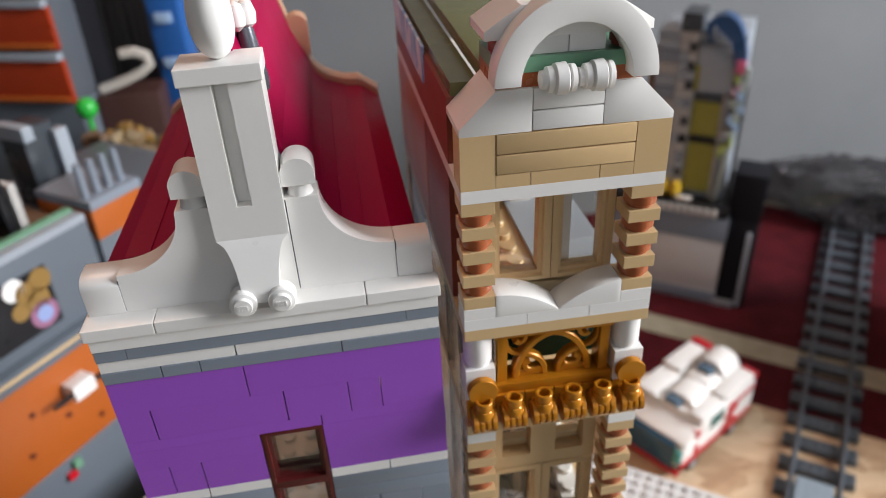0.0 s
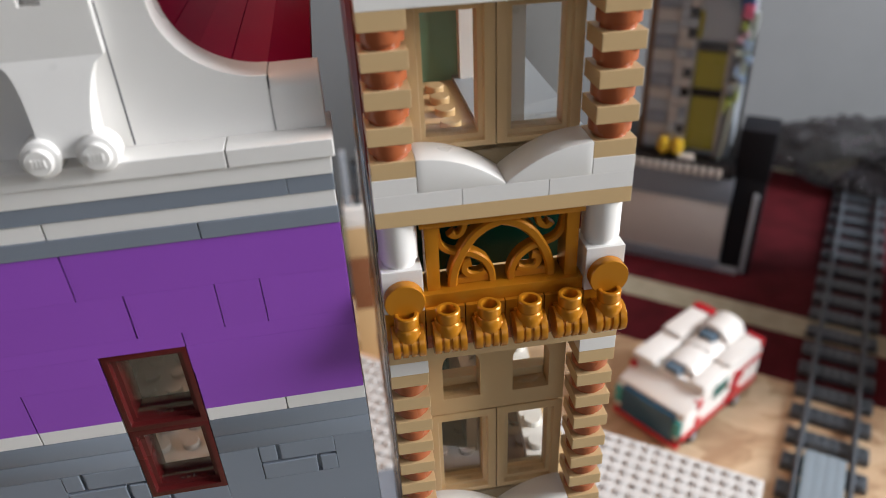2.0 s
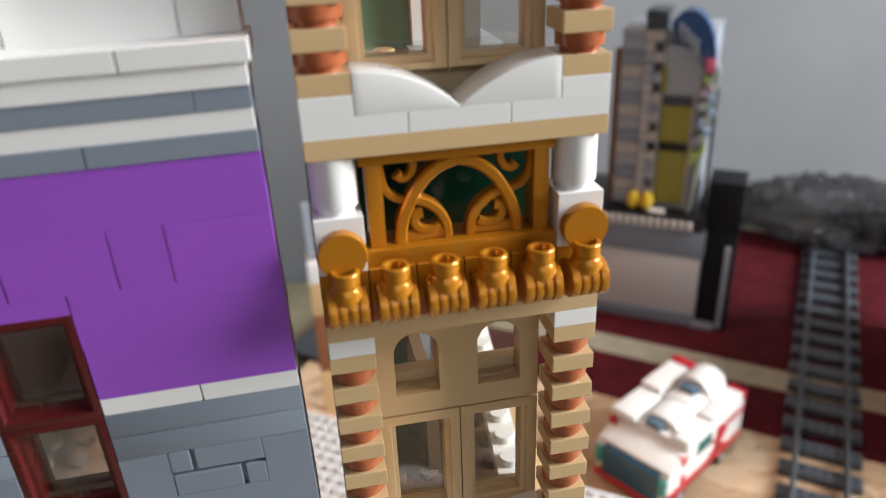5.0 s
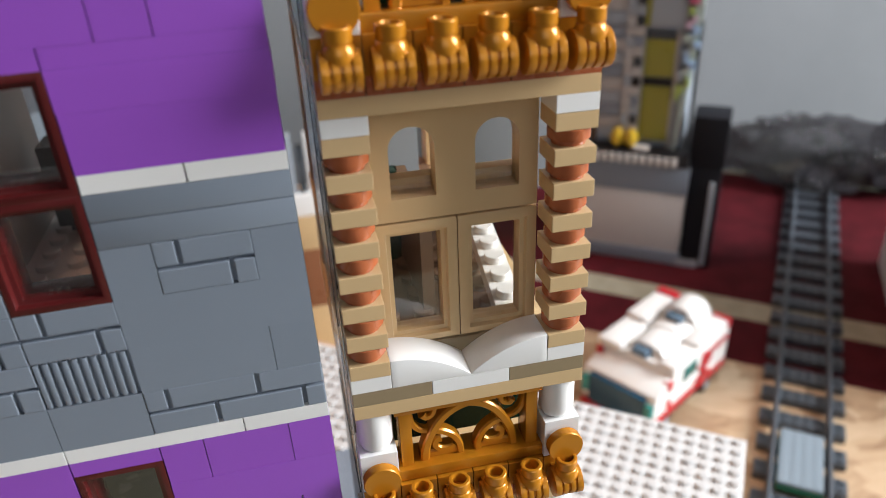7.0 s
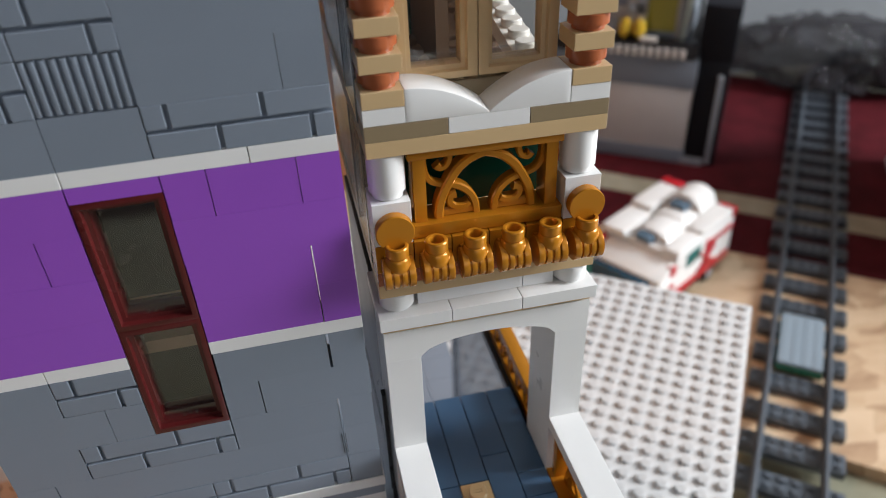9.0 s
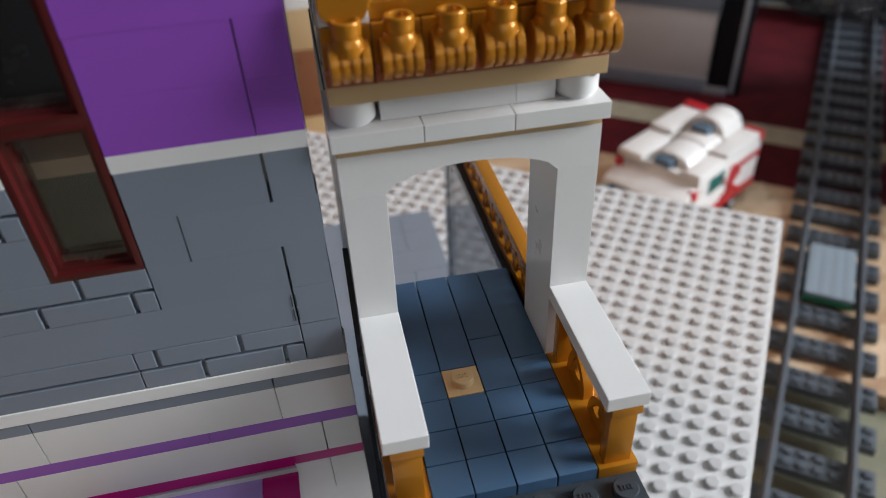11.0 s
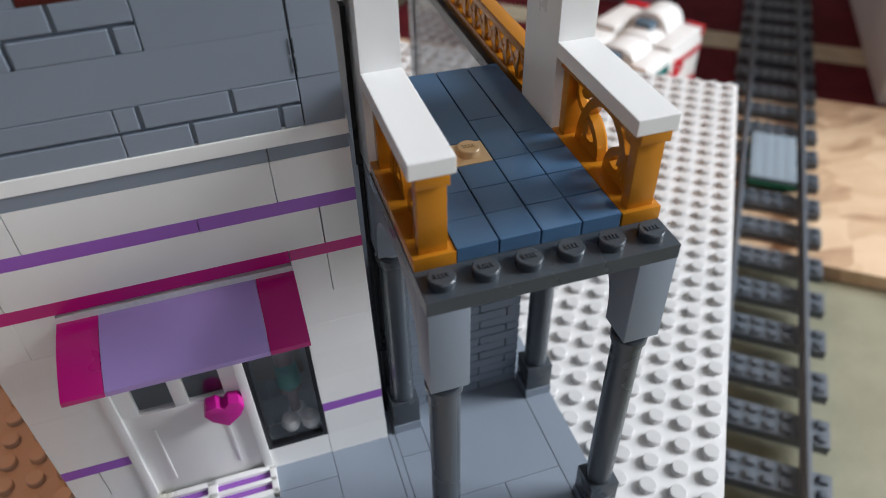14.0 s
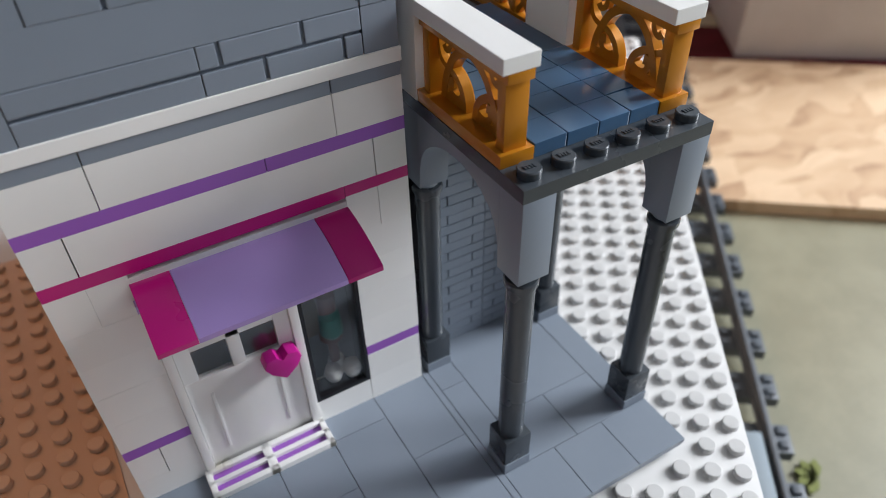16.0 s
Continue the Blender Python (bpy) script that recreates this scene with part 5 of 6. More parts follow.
def amb_curve(name, x0, x1, y0, y1, z0, z1, z2, mat, label=""):
    """A block whose top swells from z1 at the edges to z2 across its width."""
    bm = bmesh.new()
    k = 10
    top = [(y0 + (y1 - y0) * i / k, -62 + z1 + (z2 - z1) * math.sqrt(max(0.0, 1 - (2.0 * i / k - 1) ** 2))) for i in range(k + 1)]
    strip(bm, top, [(y, -62 + z0) for y, _ in top], x0, x1, "yz")
    return part(name, bm, mat, amb, label, 0.0002)


ambox("chassis", 0.6, 12.3, 0.3, 7.3, 1.0, 3, BLACK)
ambox("body", 0.2, 12.8, 0, 7.6, 2.6, 7.6, WHITE)
ambox("windscreen", -0.15, 0.5, 0.9, 6.7, 2.2, 7.9, plastic("dark_blue_screen_plastic", (0.012, 0.07, 0.13), 0.08), label="dark teal windscreen")
for y0 in (0.1, 6.8):
    ambox("corner_lamp", -0.18, 0.3, y0, y0 + 0.7, 4.0, 7.3, plastic("clear_mint_plastic", (0.05, 0.33, 0.32), 0.2))
bm = bmesh.new()
v = [bm.verts.new((x * S, y * S, z * P)) for x, z in ((0.4, 7.4), (0.4, 8.5), (2.9, 10.2), (2.9, 7.4)) for y in (0.05, 7.55)]
for q in ((0, 2, 3, 1), (2, 4, 5, 3), (4, 6, 7, 5), (0, 1, 7, 6), (0, 6, 4, 2), (1, 3, 5, 7)):
    bm.faces.new([v[i] for i in q])
part("bonnet", bm, WHITE, amb, "white sloping bonnet", 0.0003)
ambox("cab_wall", 2.9, 12.8, 0, 7.6, 7.6, 11.2, WHITE)
ambox("roof_slab", 2.4, 6.9, 5.3, 7.7, 11.2, 12.4, WHITE, 0.0006)
amb_curve("roof_curve", 3.9, 6.9, 1.6, 5.2, 11.2, 11.5, 13.0, WHITE)
ambox("roof_slab", 7.0, 11.9, 5.5, 7.7, 11.2, 13.3, WHITE, 0.0006)
amb_curve("roof_curve", 7.0, 9.3, 1.7, 5.4, 11.2, 11.9, 13.2, WHITE)
amb_curve("roof_curve", 9.4, 12.4, 1.8, 5.4, 11.2, 12.6, 15.2, WHITE)
ambox("roof_side", 3.0, 6.95, 0.05, 1.6, 11.2, 11.9, WHITE, 0.0005)
ambox("roof_side", 7.0, 12.4, 0.05, 1.7, 11.2, 12.5, WHITE, 0.0005)
for x, z in ((2.95, 11.2), (8.3, 13.0)):
    ambox("roof_light", x, x + 1.05, 2.9, 4.5, z, z + 1.2, plastic("smoky_blue_plastic", (0.10, 0.16, 0.22), 0.15), 0.0004)
ambox("red_corner", 11.95, 12.85, 5.5, 7.7, 11.2, 13.7, RED)
ambox("red_corner", 12.42, 12.9, -0.06, 1.7, 11.0, 12.7, RED)
ambox("red_corner", 2.0, 2.4, 7.0, 7.66, 8.6, 10.8, RED)
ambox("red_stripe", 8.6, 12.86, -0.06, 0.3, 8.6, 9.6, RED)
ambox("bumper", -0.24, 0.2, 0.1, 7.5, 1.2, 2.1, RED, label="red front bumper")
ambox("red_marker", 2.1, 2.9, -0.07, 0.5, 8.0, 9.8, RED)
ambox("red_marker", 2.1, 2.9, -0.07, 0.5, 4.6, 6.2, RED)
ambox("stripe", 0.1, 12.85, -0.05, 0.3, 2.7, 4.3, RED, label="red stripe along the side")
ambox("side_window", 4.6, 7.0, -0.05, 0.3, 7.4, 10.2, plastic("side_teal_plastic", (0.02, 0.13, 0.12), 0.2))
bm = bmesh.new()
for a in (35, -35, 90):
    ca, sa = math.cos(radians(a)), math.sin(radians(a))
    pts = [(8.2 + 1.6 * ca - 0.33 * sa, 6.4 + (1.6 * sa + 0.33 * ca) * 2.2), (8.2 + 1.6 * ca + 0.33 * sa, 6.4 + (1.6 * sa - 0.33 * ca) * 2.2), (8.2 - 1.6 * ca + 0.33 * sa, 6.4 - (1.6 * sa - 0.33 * ca) * 2.2), (8.2 - 1.6 * ca - 0.33 * sa, 6.4 - (1.6 * sa + 0.33 * ca) * 2.2)]
    vv = [bm.verts.new((x * S, y * S, z * P)) for y in (-0.14 + 0.008 * (a % 7), 0.1) for x, z in pts]
    for q in ((0, 1, 2, 3), (7, 6, 5, 4), (0, 4, 5, 1), (1, 5, 6, 2), (2, 6, 7, 3), (3, 7, 4, 0)):
        bm.faces.new([vv[i] for i in q])
part("emblem", bm, RED, amb, "red star-shaped emblem", 0.0)
for x in (2.4, 9.6):
    for y in (-0.05, 7.0):
        bm = bmesh.new()
        lathe(bm, x, -62 + 2.2, [(0.5, y), (0.84, y + 0.05), (0.87, y + 0.6), (0.5, y + 0.65)], 20, "y")
        w = part("wheel", bm, BLACK, amb, "", 0.0)
        w.scale.z = 0.72
        bm = bmesh.new()
        lathe(bm, x, -62 + 2.2, [(0.1, y - 0.03), (0.42, y - 0.02), (0.45, y + 0.02)], 16, "y")
        part("rim", bm, SILVER, w, "", 0.0)

MATT = plastic("matt_black_plastic", (0.011, 0.011, 0.014), 0.8)
MATT.node_tree.nodes["Principled BSDF"].inputs["Specular IOR Level"].default_value = 0.15

# ---- grey and olive toy building far behind ----
far = thing("far_toy_building", "tall grey toy building with olive windows and a blue roof arch", "toy house", (47.6 * S, 69.6 * S, zz(-103.9)), math.atan2(-0.577, 0.817))
far.scale = (1.08, 1.08, 1.08)


def farbox(name, s0, s1, d0, d1, z0, z1, mat, label="", parent=None, bevel=0.0004):
    bm = bmesh.new(); quadbox(bm, s0, s1, d0, d1, z0, z1, rel=True)
    return part(name, bm, mat, parent or far, label, bevel)


farbox("base", -14, 3.6, 0, 12, 0, 4.5, GREY)
farbox("base_wall", -14, 3.4, 0.2, 12, 4.5, 25, plastic("off_white_toy_plastic", (0.56, 0.53, 0.51), 0.4))
farbox("base_band", -14, 3.6, 0, 12, 25, 34.5, GREY)
farbox("terrace", -14, 3.4, -0.5, 12, 34.5, 39, BLACK)
for k in range(13):
    farbox("picket", -10 + 0.95 * k, -9.45 + 0.95 * k, -0.8, -0.5, 34.8, 37.6, WHITE, bevel=0.0002)
for k in range(2):
    bm = bmesh.new(); lathe(bm, -5.6 + 1.7 * k, 0.3, [(0.1, -62 + 39), (0.7, -62 + 40.5), (0.85, -62 + 42.5), (0.6, -62 + 44.5), (0.1, -62 + 45.3)], 16)
    part("yellow_ball", bm, YELLOW, far, "", 0.0)
farbox("lintel_tile", -3.6, -1.6, -0.4, 0.4, 39, 40.2, WHITE)
farbox("facade", -8.5, 2.0, 2.0, 11, 39, 92, SILVER)
for z0, z1 in ((41, 58), (61, 72)):
    farbox("olive_window", -3.3, 0.2, 1.5, 2.1, z0, z1, plastic("olive_yellow_plastic", (0.26, 0.24, 0.03), 0.3), "olive yellow window")
farbox("dark_panel", -3.3, 0.6, 1.6, 2.1, 58.2, 60.5, BLACK)
farbox("dark_panel", -3.3, 0.6, 1.6, 2.1, 72.2, 74.5, DARK)
farbox("grey_panel", -3.3, 0.2, 1.5, 2.1, 75, 88, GREY)
rnd = random.Random(9)
for k in range(18):
    for j in range(2):
        tone = rnd.choice((SILVER, PALE, PALE)) if j == 0 or k % 2 else rnd.choice((DARK, BLACK, GREY))
        farbox("chequer_brick", -5.6 + 1.05 * j, -4.6 + 1.05 * j, 1.0 + 0.1 * ((k + j) % 2), 2.1, 40 + 3 * k, 42.8 + 3 * k, tone, bevel=0.0003)
for k in range(13):
    farbox("side_brick", -8.4, -5.7, 1.6 + 0.1 * (k % 2), 2.1, 40 + 4 * k, 43.6 + 4 * k, (SILVER, PALE, GREY)[k % 3], bevel=0.0003)
farbox("corner_pipe", -9.3, -8.5, 2.0, 3.0, 39, 88, BROWN)
farbox("window_edge", -3.7, -3.35, 1.4, 2.1, 39, 90, PALE)
farbox("window_edge", 0.25, 0.6, 1.4, 2.1, 39, 76, PALE)
farbox("top_block", -5.8, -3.4, 1.2, 6, 94, 99.5, DARK)
farbox("roof", -8.5, 2.0, 1.6, 11, 92, 94, SILVER)
bm = bmesh.new()
MIDBLUE = plastic("dark_blue_plastic", (0.018, 0.065, 0.17), 0.3)
o = [(-0.9 + 3.2 * math.cos(radians(a)), -62 + 84 + 16 * math.sin(radians(a))) for a in range(0, 131, 10)]
i2 = [(-0.9 + 1.9 * math.cos(radians(a)), -62 + 84 + 9 * math.sin(radians(a))) for a in range(0, 131, 10)]
strip(bm, o, i2, 0.6, 3.0)
arch = part("roof_arch", bm, MIDBLUE, far, "dark blue curved roof arch", 0.0)
bm = bmesh.new()
for k in range(4):
    quadbox(bm, -1.9 + 0.62 * k, -1.6 + 0.62 * k, 0.3, 0.62, 92.5 - 1.4 * k, 96.5 - 1.4 * k, rel=True)
part("arch_grille", bm, SILVER, arch, "pale grey grille set in the arch", 0.0002)
farbox("gable_panel", -3.3, 1.0, 1.3, 2.0, 76, 90, SILVER)
farbox("olive_strip", -3.5, -2.9, 1.2, 1.6, 76, 84, MATS["olive_yellow_plastic"])
bm = bmesh.new()
extrude(bm, [(1.0, -62 + 39), (1.3, -62 + 39), (2.5, -62 + 66), (2.9, -62 + 82), (2.2, -62 + 84), (1.7, -62 + 64)], 0.8, 2.0)
part("side_slope", bm, plastic("pale_mint_plastic", (0.40, 0.48, 0.44), 0.3), far, "pale mint sloping edge", 0.0)
rnd = random.Random(31)
TINTS = [MATS["pale_mint_plastic"], plastic("pale_blue_plastic", (0.35, 0.50, 0.70), 0.3), plastic("pale_pink_plastic", (0.55, 0.40, 0.50), 0.3), WHITE, SILVER, plastic("pale_lime_plastic", (0.36, 0.45, 0.12), 0.3)]
for k in range(16):
    a = rnd.uniform(0.6, 2.0) + 0.02 * k
    farbox("clear_bit", a, a + rnd.uniform(0.4, 0.9), 0.5, 1.4, 55 + 1.9 * k, 55 + 1.9 * k + rnd.uniform(1.5, 3.2), rnd.choice(TINTS), bevel=0.0003)
farbox("pink_bit", 1.2, 2.3, 0.4, 1.5, 83, 87, plastic("pink_plastic", (0.6, 0.12, 0.22), 0.3))
farbox("dark_edge", 2.6, 3.0, 1.0, 2.0, 40, 78, BLACK)
stack = thing("black_stack", "black toy pillar beside the grey building", "toy tower", (53.0 * S, 66.5 * S, zz(-103.9)), math.atan2(-0.577, 0.817))
stack.scale = (1.08, 1.08, 1.08)
bm = bmesh.new(); quadbox(bm, -2.2, 1.6, 0, 5, 0, 34, rel=True)
part("lower_block", bm, MATT, stack, "", 0.0004)
bm = bmesh.new(); quadbox(bm, -2.5, 1.7, 0, 5, 34, 50.5, rel=True)
part("upper_block", bm, MATT, stack, "", 0.0004)
bm = bmesh.new(); quadbox(bm, -2.6, 0.2, -0.6, 0, 0, 2.2, rel=True)
part("grey_foot", bm, SILVER, stack, "", 0.0004)
bm = bmesh.new(); quadbox(bm, 0.4, 1.0, -0.5, 0.0, 1, 30, rel=True)
part("grey_strut", bm, SILVER, stack, "", 0.0004)

# ---- dark road plate beyond the white base plate ----
road = thing("road_plate", "dark slate toy road plate with pale marks, flat on the board", "toy plate", (9.0 * S, 80.0 * S, zz(-103.9)), TH)
bm = bmesh.new(); quadbox(bm, -13, 13, -9, 9, 0, 2.2, rel=True)
part("plate", bm, plastic("slate_road_plastic", (0.055, 0.067, 0.08), 0.35, 0.0, 0.04, 0.3), road, "", 0.0003)
for u, w in ((-8.5, 3.2), (-4.0, 4.0), (-9.6, -1.5), (1.0, 3.4), (-2.0, -3.0)):
    bm = bmesh.new(); quadbox(bm, u, u + 1.5, w, w + 0.5, 2.2, 2.5, rel=True)
    part("road_mark", bm, SILVER, road, "", 0.0001)

# ---- low striped block behind the houses ----
block = thing("toy_block", "toy-brick block of tan, brown and white courses behind the houses", "toy house", (-1.5 * S, 57.0 * S, zz(-103.9)), 0.0)
for z0, z1, mat in ((0, 22, TAN), (22, 40, COCOA), (40, 50, TAN), (50, 56, WHITE)):
    bm = bmesh.new(); quadbox(bm, 0, 5, 0, 3, z0, z1 - 0.05, rel=True)
    part("course", bm, mat, block, "", 0.0003)
for u, mat in ((0.2, SILVER), (1.3, DARK), (2.2, WHITE), (3.4, GREY), (4.2, WHITE)):
    bm = bmesh.new(); quadbox(bm, u, u + 0.7, 0.8, 2.2, 56, 72 - 3 * (u % 2), rel=True)
    part("upright", bm, mat, block, "", 0.0003)

# ---- crumpled plastic bag ----
def crumpled(name, label, at, size, mat, seed, heading=0.0, rough=0.35):
    bm = bmesh.new()
    bmesh.ops.create_icosphere(bm, subdivisions=5, radius=1.0)
    for v in bm.verts:
        c = v.co.copy()
        k = 1 + rough * noise.noise(c * 2.1 + Vector((seed, 0, 0))) + 0.5 * rough * abs(noise.noise(c * 5.3 + Vector((0, seed, 0)))) - 0.55 * rough * abs(noise.noise(c * 9.0 + Vector((0, 0, seed)))) - 0.25 * rough * abs(noise.noise(c * 21.0 + Vector((0, 0, seed))))
        v.co = Vector((c.x * size[0], c.y * size[1], max(-0.55, c.z) * size[2])) * k
    low = min(v.co.z for v in bm.verts)
    for v in bm.verts:
        v.co.z -= low
    ob = part(name, bm, mat, None, "", 0.0, False)
    ob.matrix_world = Matrix.Translation(at) @ Matrix.Rotation(heading, 4, "Z")
    return tagged(ob, label, "plastic bag")


m, t, b = material("thin_grey_film")
b.inputs["Base Color"].default_value = (0.115, 0.11, 0.125, 1)
b.inputs["Roughness"].default_value = 0.10
b.inputs["Specular IOR Level"].default_value = 0.9
nz = t.nodes.new("ShaderNodeTexNoise"); nz.inputs["Scale"].default_value = 55.0; nz.inputs["Detail"].default_value = 4.0; nz.inputs["Distortion"].default_value = 2.0
bp = t.nodes.new("ShaderNodeBump"); bp.inputs["Strength"].default_value = 1.0; bp.inputs["Distance"].default_value = 0.012
t.links.new(nz.outputs["Fac"], bp.inputs["Height"]); t.links.new(bp.outputs[0], b.inputs["Normal"])
tr = t.nodes.new("ShaderNodeBsdfTransparent"); tr.inputs[0].default_value = (0.93, 0.92, 0.92, 1)
mx = t.nodes.new("ShaderNodeMixShader"); mx.inputs[0].default_value = 0.58
t.links.new(tr.outputs[0], mx.inputs[1]); t.links.new(b.outputs[0], mx.inputs[2])
t.links.new(mx.outputs[0], t.nodes["Material Output"].inputs[0])
FILM = m
crumpled("plastic_bag", "crumpled dark translucent plastic bag on the red cloth", (85.5 * S, 87 * S, zz(-103.9)), (0.125, 0.05, 0.052), FILM, 3.0, math.atan2(-0.577, 0.817), 0.45)
crumpled("plastic_bag", "crumpled clear plastic bag lying on the other bag", (104 * S, 81.5 * S, zz(-103.9)), (0.10, 0.05, 0.062), FILM, 8.0, 0.3, 0.45)

# ---- white box at the edge of the cloth ----
box = thing("white_box", "plain off-white cardboard box standing on the red cloth", "box", (60.3 * S, 35.5 * S, zz(-103.9)), math.atan2(-0.577, 0.817))
# depth and height out of view are enlarged to shade cloth and track
bm = bmesh.new(); quadbox(bm, 0, 30, 0, 30, 0, 52, rel=True)
part("carton", bm, surface("off_white_card", (0.50, 0.48, 0.46), (0.56, 0.54, 0.52), 20.0, 0.6, bump=0.1), box, "", 0.0008)
bm = bmesh.new(); quadbox(bm, -0.15, 30.15, -0.15, 30.15, 26, 52.4, rel=True)
part("lid", bm, surface("white_card", (0.58, 0.56, 0.54), (0.64, 0.62, 0.60), 20.0, 0.6, bump=0.1), box, "", 0.0008)

# ---- toy station beyond the shop house, square to the track ----
station = thing("toy_station", "light grey and orange toy-brick station block", "toy house", (-0.2028, 0.3168, zz(-106.85) - 0.012), math.atan2(0.817, 0.577))
station.scale = (1.34, 1.34, 1.34)


def stbox(name, s0, s1, d0, d1, z0, z1, mat, label="", bevel=0.0004):
    """Along the face, behind it (positive is away from the viewer), and up in plate rows of the whole layout."""
    bm = bmesh.new(); quadbox(bm, s0, s1, d0, d1, z0 + 63.87, z1 + 63.87, rel=True)
    return part(name, bm, mat, station, label, bevel)


VERMILION_DARK = plastic("pin_hole_plastic", (0.12, 0.02, 0.006), 0.4)
LBG = plastic("station_grey_plastic", (0.115, 0.136, 0.16), 0.4)
stbox("lower_wall", -34, 0.8, 0, 14, -45, -23, LBG)
# foot of the wall is coloured black in place of shade
stbox("plinth_wall", -34, 0.8, 0.3, 14, -61.07, -45, MATT, "wall foot coloured black for the shade there")
stbox("orange_wall", -34, -0.6, -0.1, 14, -23, -4.5, ORANGE, "orange wall panel")
stbox("ledge", -34, -0.4, -0.8, 14, -4.5, -1.8, LBG)
stbox("ledge_line", -34, -0.4, -0.85, -0.1, -3.2, -2.6, TAN)
stbox("upper_wall", -34, 0.7, 0, 1.0, -1.8, 13, LBG)
stbox("upper_floor", -34, 0.7, 1.0, 14, -1.8, 8, LBG)
stbox("roof_edge", -34, 0.7, 0.0, 1.0, 13, 14.2, SILVER)
stbox("green_edge", -34, 0.7, 1.0, 1.6, 13, 14.6, SANDGREEN)
stbox("roof_deck", -34, 0.7, 1.6, 14, 8, 12.5, BROWN)
stbox("poster_frame", -9, -2.9, -0.15, 0.0, 0.3, 10.2, BLACK)
AMBER = plastic("amber_print", (0.26, 0.15, 0.04), 0.3)
MAUVE = plastic("mauve_plastic", (0.30, 0.13, 0.22), 0.3)
for cx, cz, r, mat in ((-3.5, 8.4, 0.75, AMBER), (-4.6, 7.6, 0.7, AMBER), (-4.0, 5.6, 0.8, AMBER), (-5.2, 5.2, 0.6, AMBER), (-3.9, 3.0, 0.95, MAUVE), (-3.9, 3.0, 0.55, plastic("pale_blue_print", (0.25, 0.32, 0.55), 0.3)), (-5.2, 8.9, 0.7, WHITE)):
    d = 0.24 if r == 0.55 else 0.20
    bm = bmesh.new(); lathe(bm, cx, cz + 63.87 - 62, [(r, -0.1), (r * 0.97, -d)], 20, "y")
    part("poster_bit", bm, mat, station, "", 0.0)
stbox("bracket", -4.6, -3.0, -1.2, 0.0, -12.6, -9.8, WHITE)
bm = bmesh.new(); tube(bm, -1.0, -62 + 52.72, -6.0, -2.2, 0.16, 0.16, 12, "x")
part("rod", bm, BLACK, station, "", 0.0)
stbox("lower_ornament", -6.4, -5.7, -0.3, 0.0, -27, -25.6, RED)
stbox("lower_ornament", -5.8, -5.2, -0.32, 0.0, -25.8, -24, SANDGREEN)
for k in range(7):
    bm = bmesh.new(); lathe(bm, -12.0 + 1.7 * k + 0.4 * (k % 3), -20 + 6.5 * ((k * 3) % 5) / 3 + 63.87 - 62, [(0.22, -0.1), (0.22, -0.16)], 14, "y")
    part("pin_hole", bm, VERMILION_DARK, station, "", 0.0)
stbox("gap_post", 0.75, 1.2, 0.4, 14, -61.07, 10, DARK)
stbox("right_wall", 1.3, 14, 0.2, 14, -61.07, 8.5, LBG)
stbox("right_orange", 1.2, 5.2, 0.0, 5, 8.6, 13.8, ORANGE)
stbox("right_ledge", 1.2, 5.3, -0.1, 5, 13.8, 15.4, GREY)
for k in range(4):
    bm = bmesh.new(); tube(bm, 1.7 + 0.95 * k, 0.8, -62 + 15.4 + 63.87, -62 + 21 + 63.87, 0.26, 0.22, 14)
    part("pipe", bm, GREY, station, "", 0.0)
stbox("roof_machine", 3.0, 5.4, 7.2, 9.6, 8.5, 23, DARK, "dark grey block on the roof")
stbox("roof_machine", 2.6, 3.4, 6.4, 9.2, 21.5, 24, SILVER)
stbox("machine_front", 5.0, 6.0, 6.6, 7.4, 8.5, 21.5, SILVER)
stbox("machine_base", 2.4, 4.4, 4.4, 6.6, 8.5, 12.5, BLACK)
rnd = random.Random(21)
for k in range(16):
    s0 = -12 + 0.9 * k * 0.8
    stbox("roof_fitting", s0, s0 + rnd.uniform(0.5, 1.4), rnd.uniform(2, 7), rnd.uniform(7.5, 9), 12.5, 12.5 + rnd.uniform(2, 14), rnd.choice((DARK, GREY, SILVER, BLACK, PALE)))

# ---- taller cabinet and odds and ends behind it ----
cabinet = thing("drawer_tower", "grey toy-brick tower with bright orange-red drawer fronts", "toy house", (-0.2995, 0.6366, zz(-106.85)), math.atan2(-0.30, 0.95))
cabinet.scale = (1.6, 1.6, 1.6)


def cab(name, s0, s1, d0, d1, z0, z1, mat, label=""):
    bm = bmesh.new(); quadbox(bm, s0, s1, d0, d1, z0 + 43.33, z1 + 43.33, rel=True)
    return part(name, bm, mat, cabinet, label, 0.0005)


VERMILION = plastic("vermilion_plastic", (0.36, 0.036, 0.008), 0.3)
DIM = plastic("dim_grey_plastic", (0.085, 0.095, 0.11), 0.4)
cab("body", -16, 1.3, 0, 3, -43.33, 15.5, LBG)
cab("drawer_case", -16, 1.2, 0, 3, 15.5, 38, DIM)
for z0, z1 in ((16, 24.5), (26.5, 34.5), (36.5, 46)):
    cab("drawer", -16, 1.25, -0.5, 0.0, z0, z1, VERMILION, "orange-red drawer front")
    cab("drawer_edge", -16, 1.0, -0.7, -0.5, z0 + 0.3, z0 + 1.3, ORANGE)
    cab("shelf_edge", -16, 1.15, -0.8, 0.0, z1, z1 + 1.4, SILVER)
cab("top", -16, 1.2, 0, 3, 38, 60, DIM)
dark = thing("black_case", "tall matt black case", "case", (-0.3000, 0.6990, zz(-106.85)), -0.2)
dark.scale = (1.55, 1.55, 1.55)
bm = bmesh.new(); quadbox(bm, -2.6, 1.4, 0, 4, 0, 109.9, rel=True)
part("case_body", bm, MATT, dark, "", 0.001)
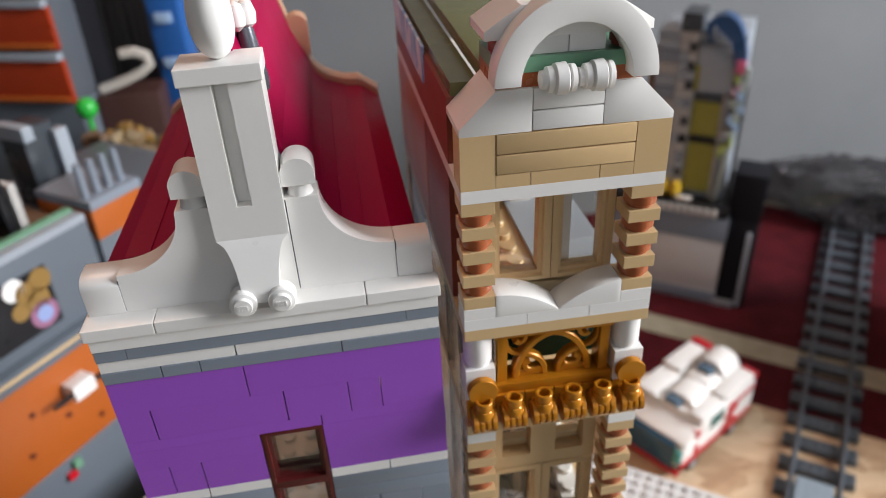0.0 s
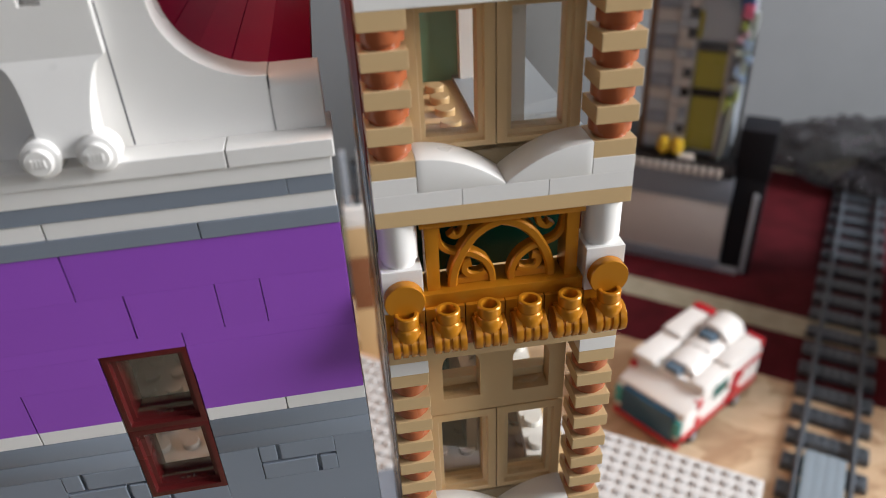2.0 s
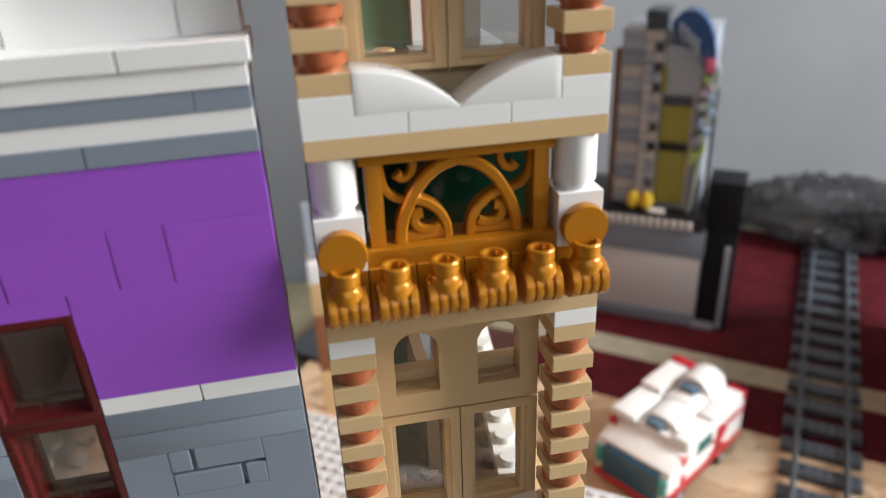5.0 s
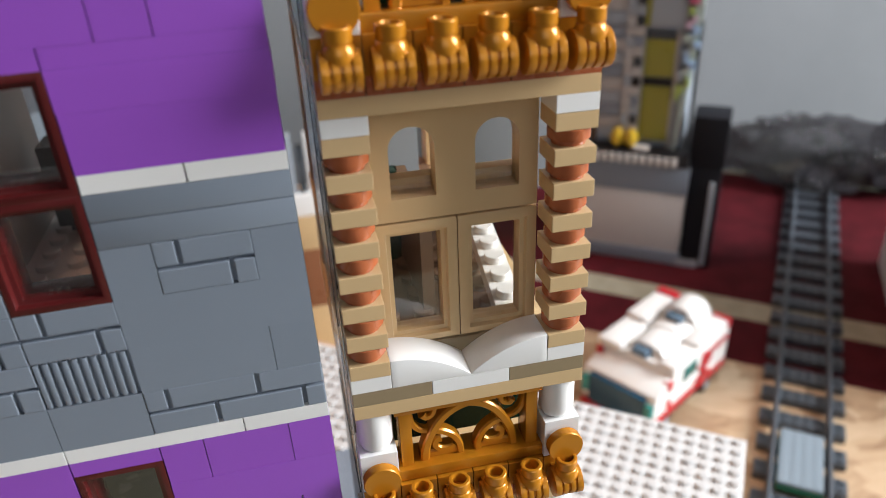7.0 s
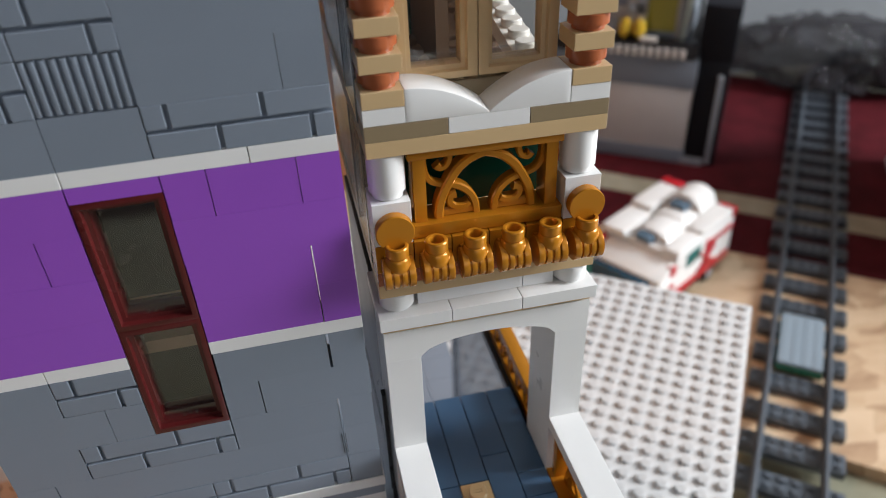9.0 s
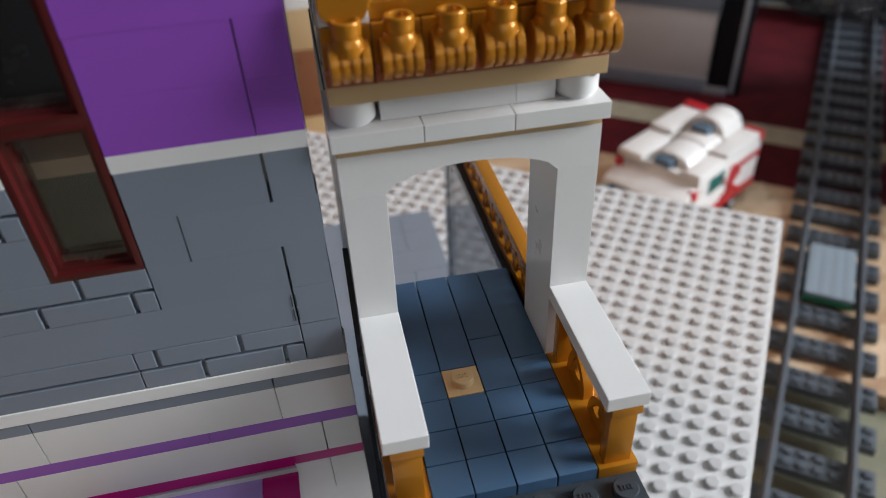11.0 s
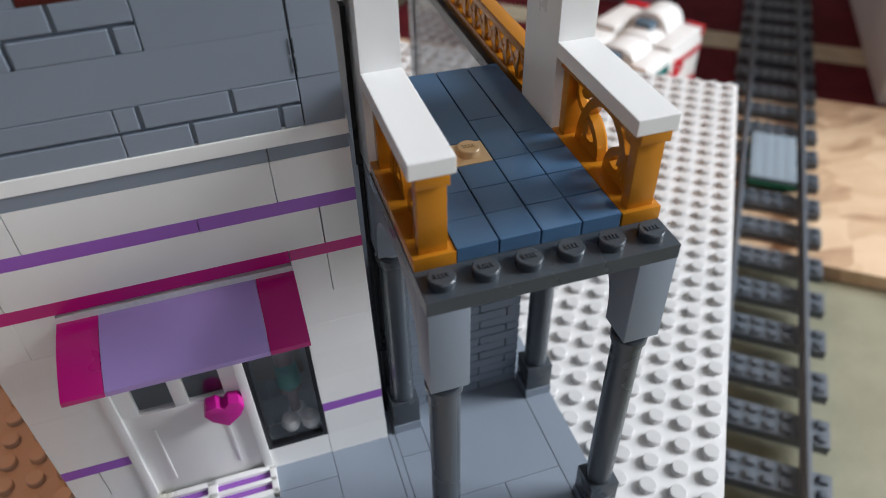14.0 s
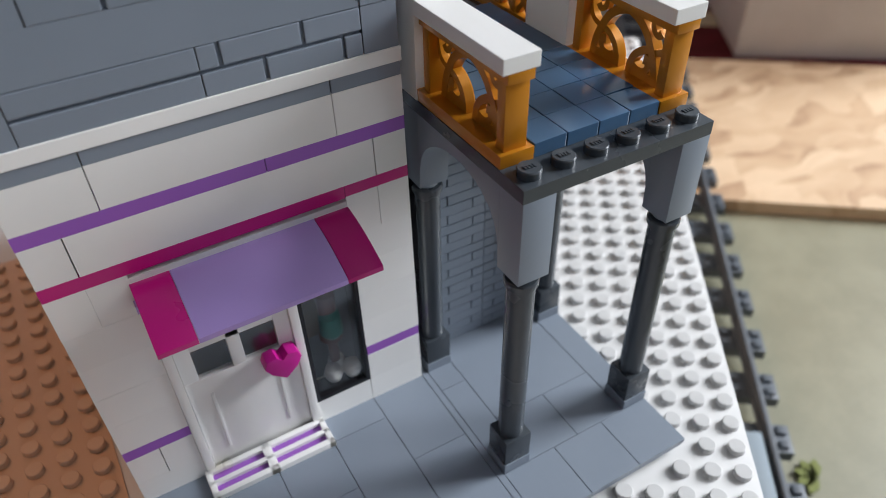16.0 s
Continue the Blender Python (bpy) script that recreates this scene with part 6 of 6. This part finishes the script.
grey = thing("grey_panel", "ribbed grey metal panel standing upright", "panel", (-0.2480, 0.7610, zz(-106.85)), -0.2)
grey.scale = (1.55, 1.55, 1.55)
bm = bmesh.new()
for k in range(5):
    quadbox(bm, -3 + k, -2.15 + k, 0.1 * (k % 2), 2, 0, 119.9, rel=True)
part("panel_body", bm, plastic("dull_grey_plastic", (0.085, 0.08, 0.078), 0.5), grey, "", 0.0006)
blue = thing("blue_rack", "blue plastic rack with pale fittings", "rack", (-0.1960, 0.7238, zz(-106.85)), -0.15)
blue.scale = (1.55, 1.55, 1.55)
bm = bmesh.new(); quadbox(bm, -1.8, 1.0, 0, 3, 0, 99.9, rel=True)
part("rack_body", bm, BLUE, blue, "", 0.001)
for z in (61.6, 71.6, 80.6):
    bm = bmesh.new(); quadbox(bm, -1.2, 0.3, -0.4, 0, z, z + 2.2, rel=True)
    part("fitting", bm, plastic("pale_blue_plastic", (0.35, 0.50, 0.70), 0.3), blue, "", 0.0006)
tool = thing("hand_tool", "white curved plastic hand tool lying on its dark stand", "tool", (-0.2310, 0.6622, 0.1600))
tool.scale = (1.6, 1.6, 1.6)
bm = bmesh.new()
pts = [(-3.0, 0.0), (-1.2, 0.5), (0.4, 1.1), (1.3, 1.7), (1.2, 2.5), (0.3, 2.9), (-0.8, 2.8)]
ribbon(bm, pts, 0.7, 0, 0.7)
part("grip", bm, plastic("off_white_plastic", (0.55, 0.51, 0.45), 0.4), tool, "", 0.0)
stand = thing("handle_stand", "dark stand under the white handle", "stand", (-0.2310, 0.6571, zz(-106.85)))
stand.scale = (1.6, 1.6, 1.6)
bm = bmesh.new(); quadbox(bm, -3.4, 1.6, 0, 4, 0, 58.2, rel=True)
part("stand_body", bm, plastic("dark_brown_plastic", (0.06, 0.025, 0.02), 0.5), stand, "", 0.001)
ball = thing("green_ball", "bright green toy ball on a short stem", "toy ball", (-0.2590, 0.5726, zz(-106.85)))
ball.scale = (1.6, 1.6, 1.6)
bm = bmesh.new(); lathe(bm, 0, 0, [(0.2, -62.0), (0.2, -62 + 59.5)] + [(0.78 * math.sin(radians(a)), -62 + 61.4 - 2.0 * math.cos(radians(a))) for a in range(22, 170, 12)] + [(0.05, -62 + 63.4)], 20)
part("ball_body", bm, LIME, ball, "", 0.0)
heap = thing("brick_heap", "heap of loose brown and yellow toy pieces", "toy pieces", (-0.2200, 0.5534, zz(-106.85)), 0.5)
heap.scale = (1.6, 1.6, 1.6)
bm = bmesh.new(); quadbox(bm, -3, 3, -3, 4, 0, 52.0, rel=True)
part("tray", bm, plastic("teal_crate_plastic", (0.02, 0.09, 0.13), 0.4), heap, "", 0.001)
rnd = random.Random(4)
for k in range(34):
    bm = bmesh.new(); quadbox(bm, -0.6, 0.6, -0.4, 0.4, 0, 2.0, rel=True)
    ob = part("loose_brick", bm, rnd.choice((BROWN, AMBER, DARKTAN, AMBER, BROWN)), heap, "", 0.0003)
    ob.location = (rnd.uniform(-2.5, 2.5) * S, rnd.uniform(-2.5, 3.5) * S, (52.0 + rnd.uniform(0, 4)) * P)
    ob.rotation_euler = (rnd.uniform(-0.6, 0.6), rnd.uniform(-0.6, 0.6), rnd.uniform(0, 3))
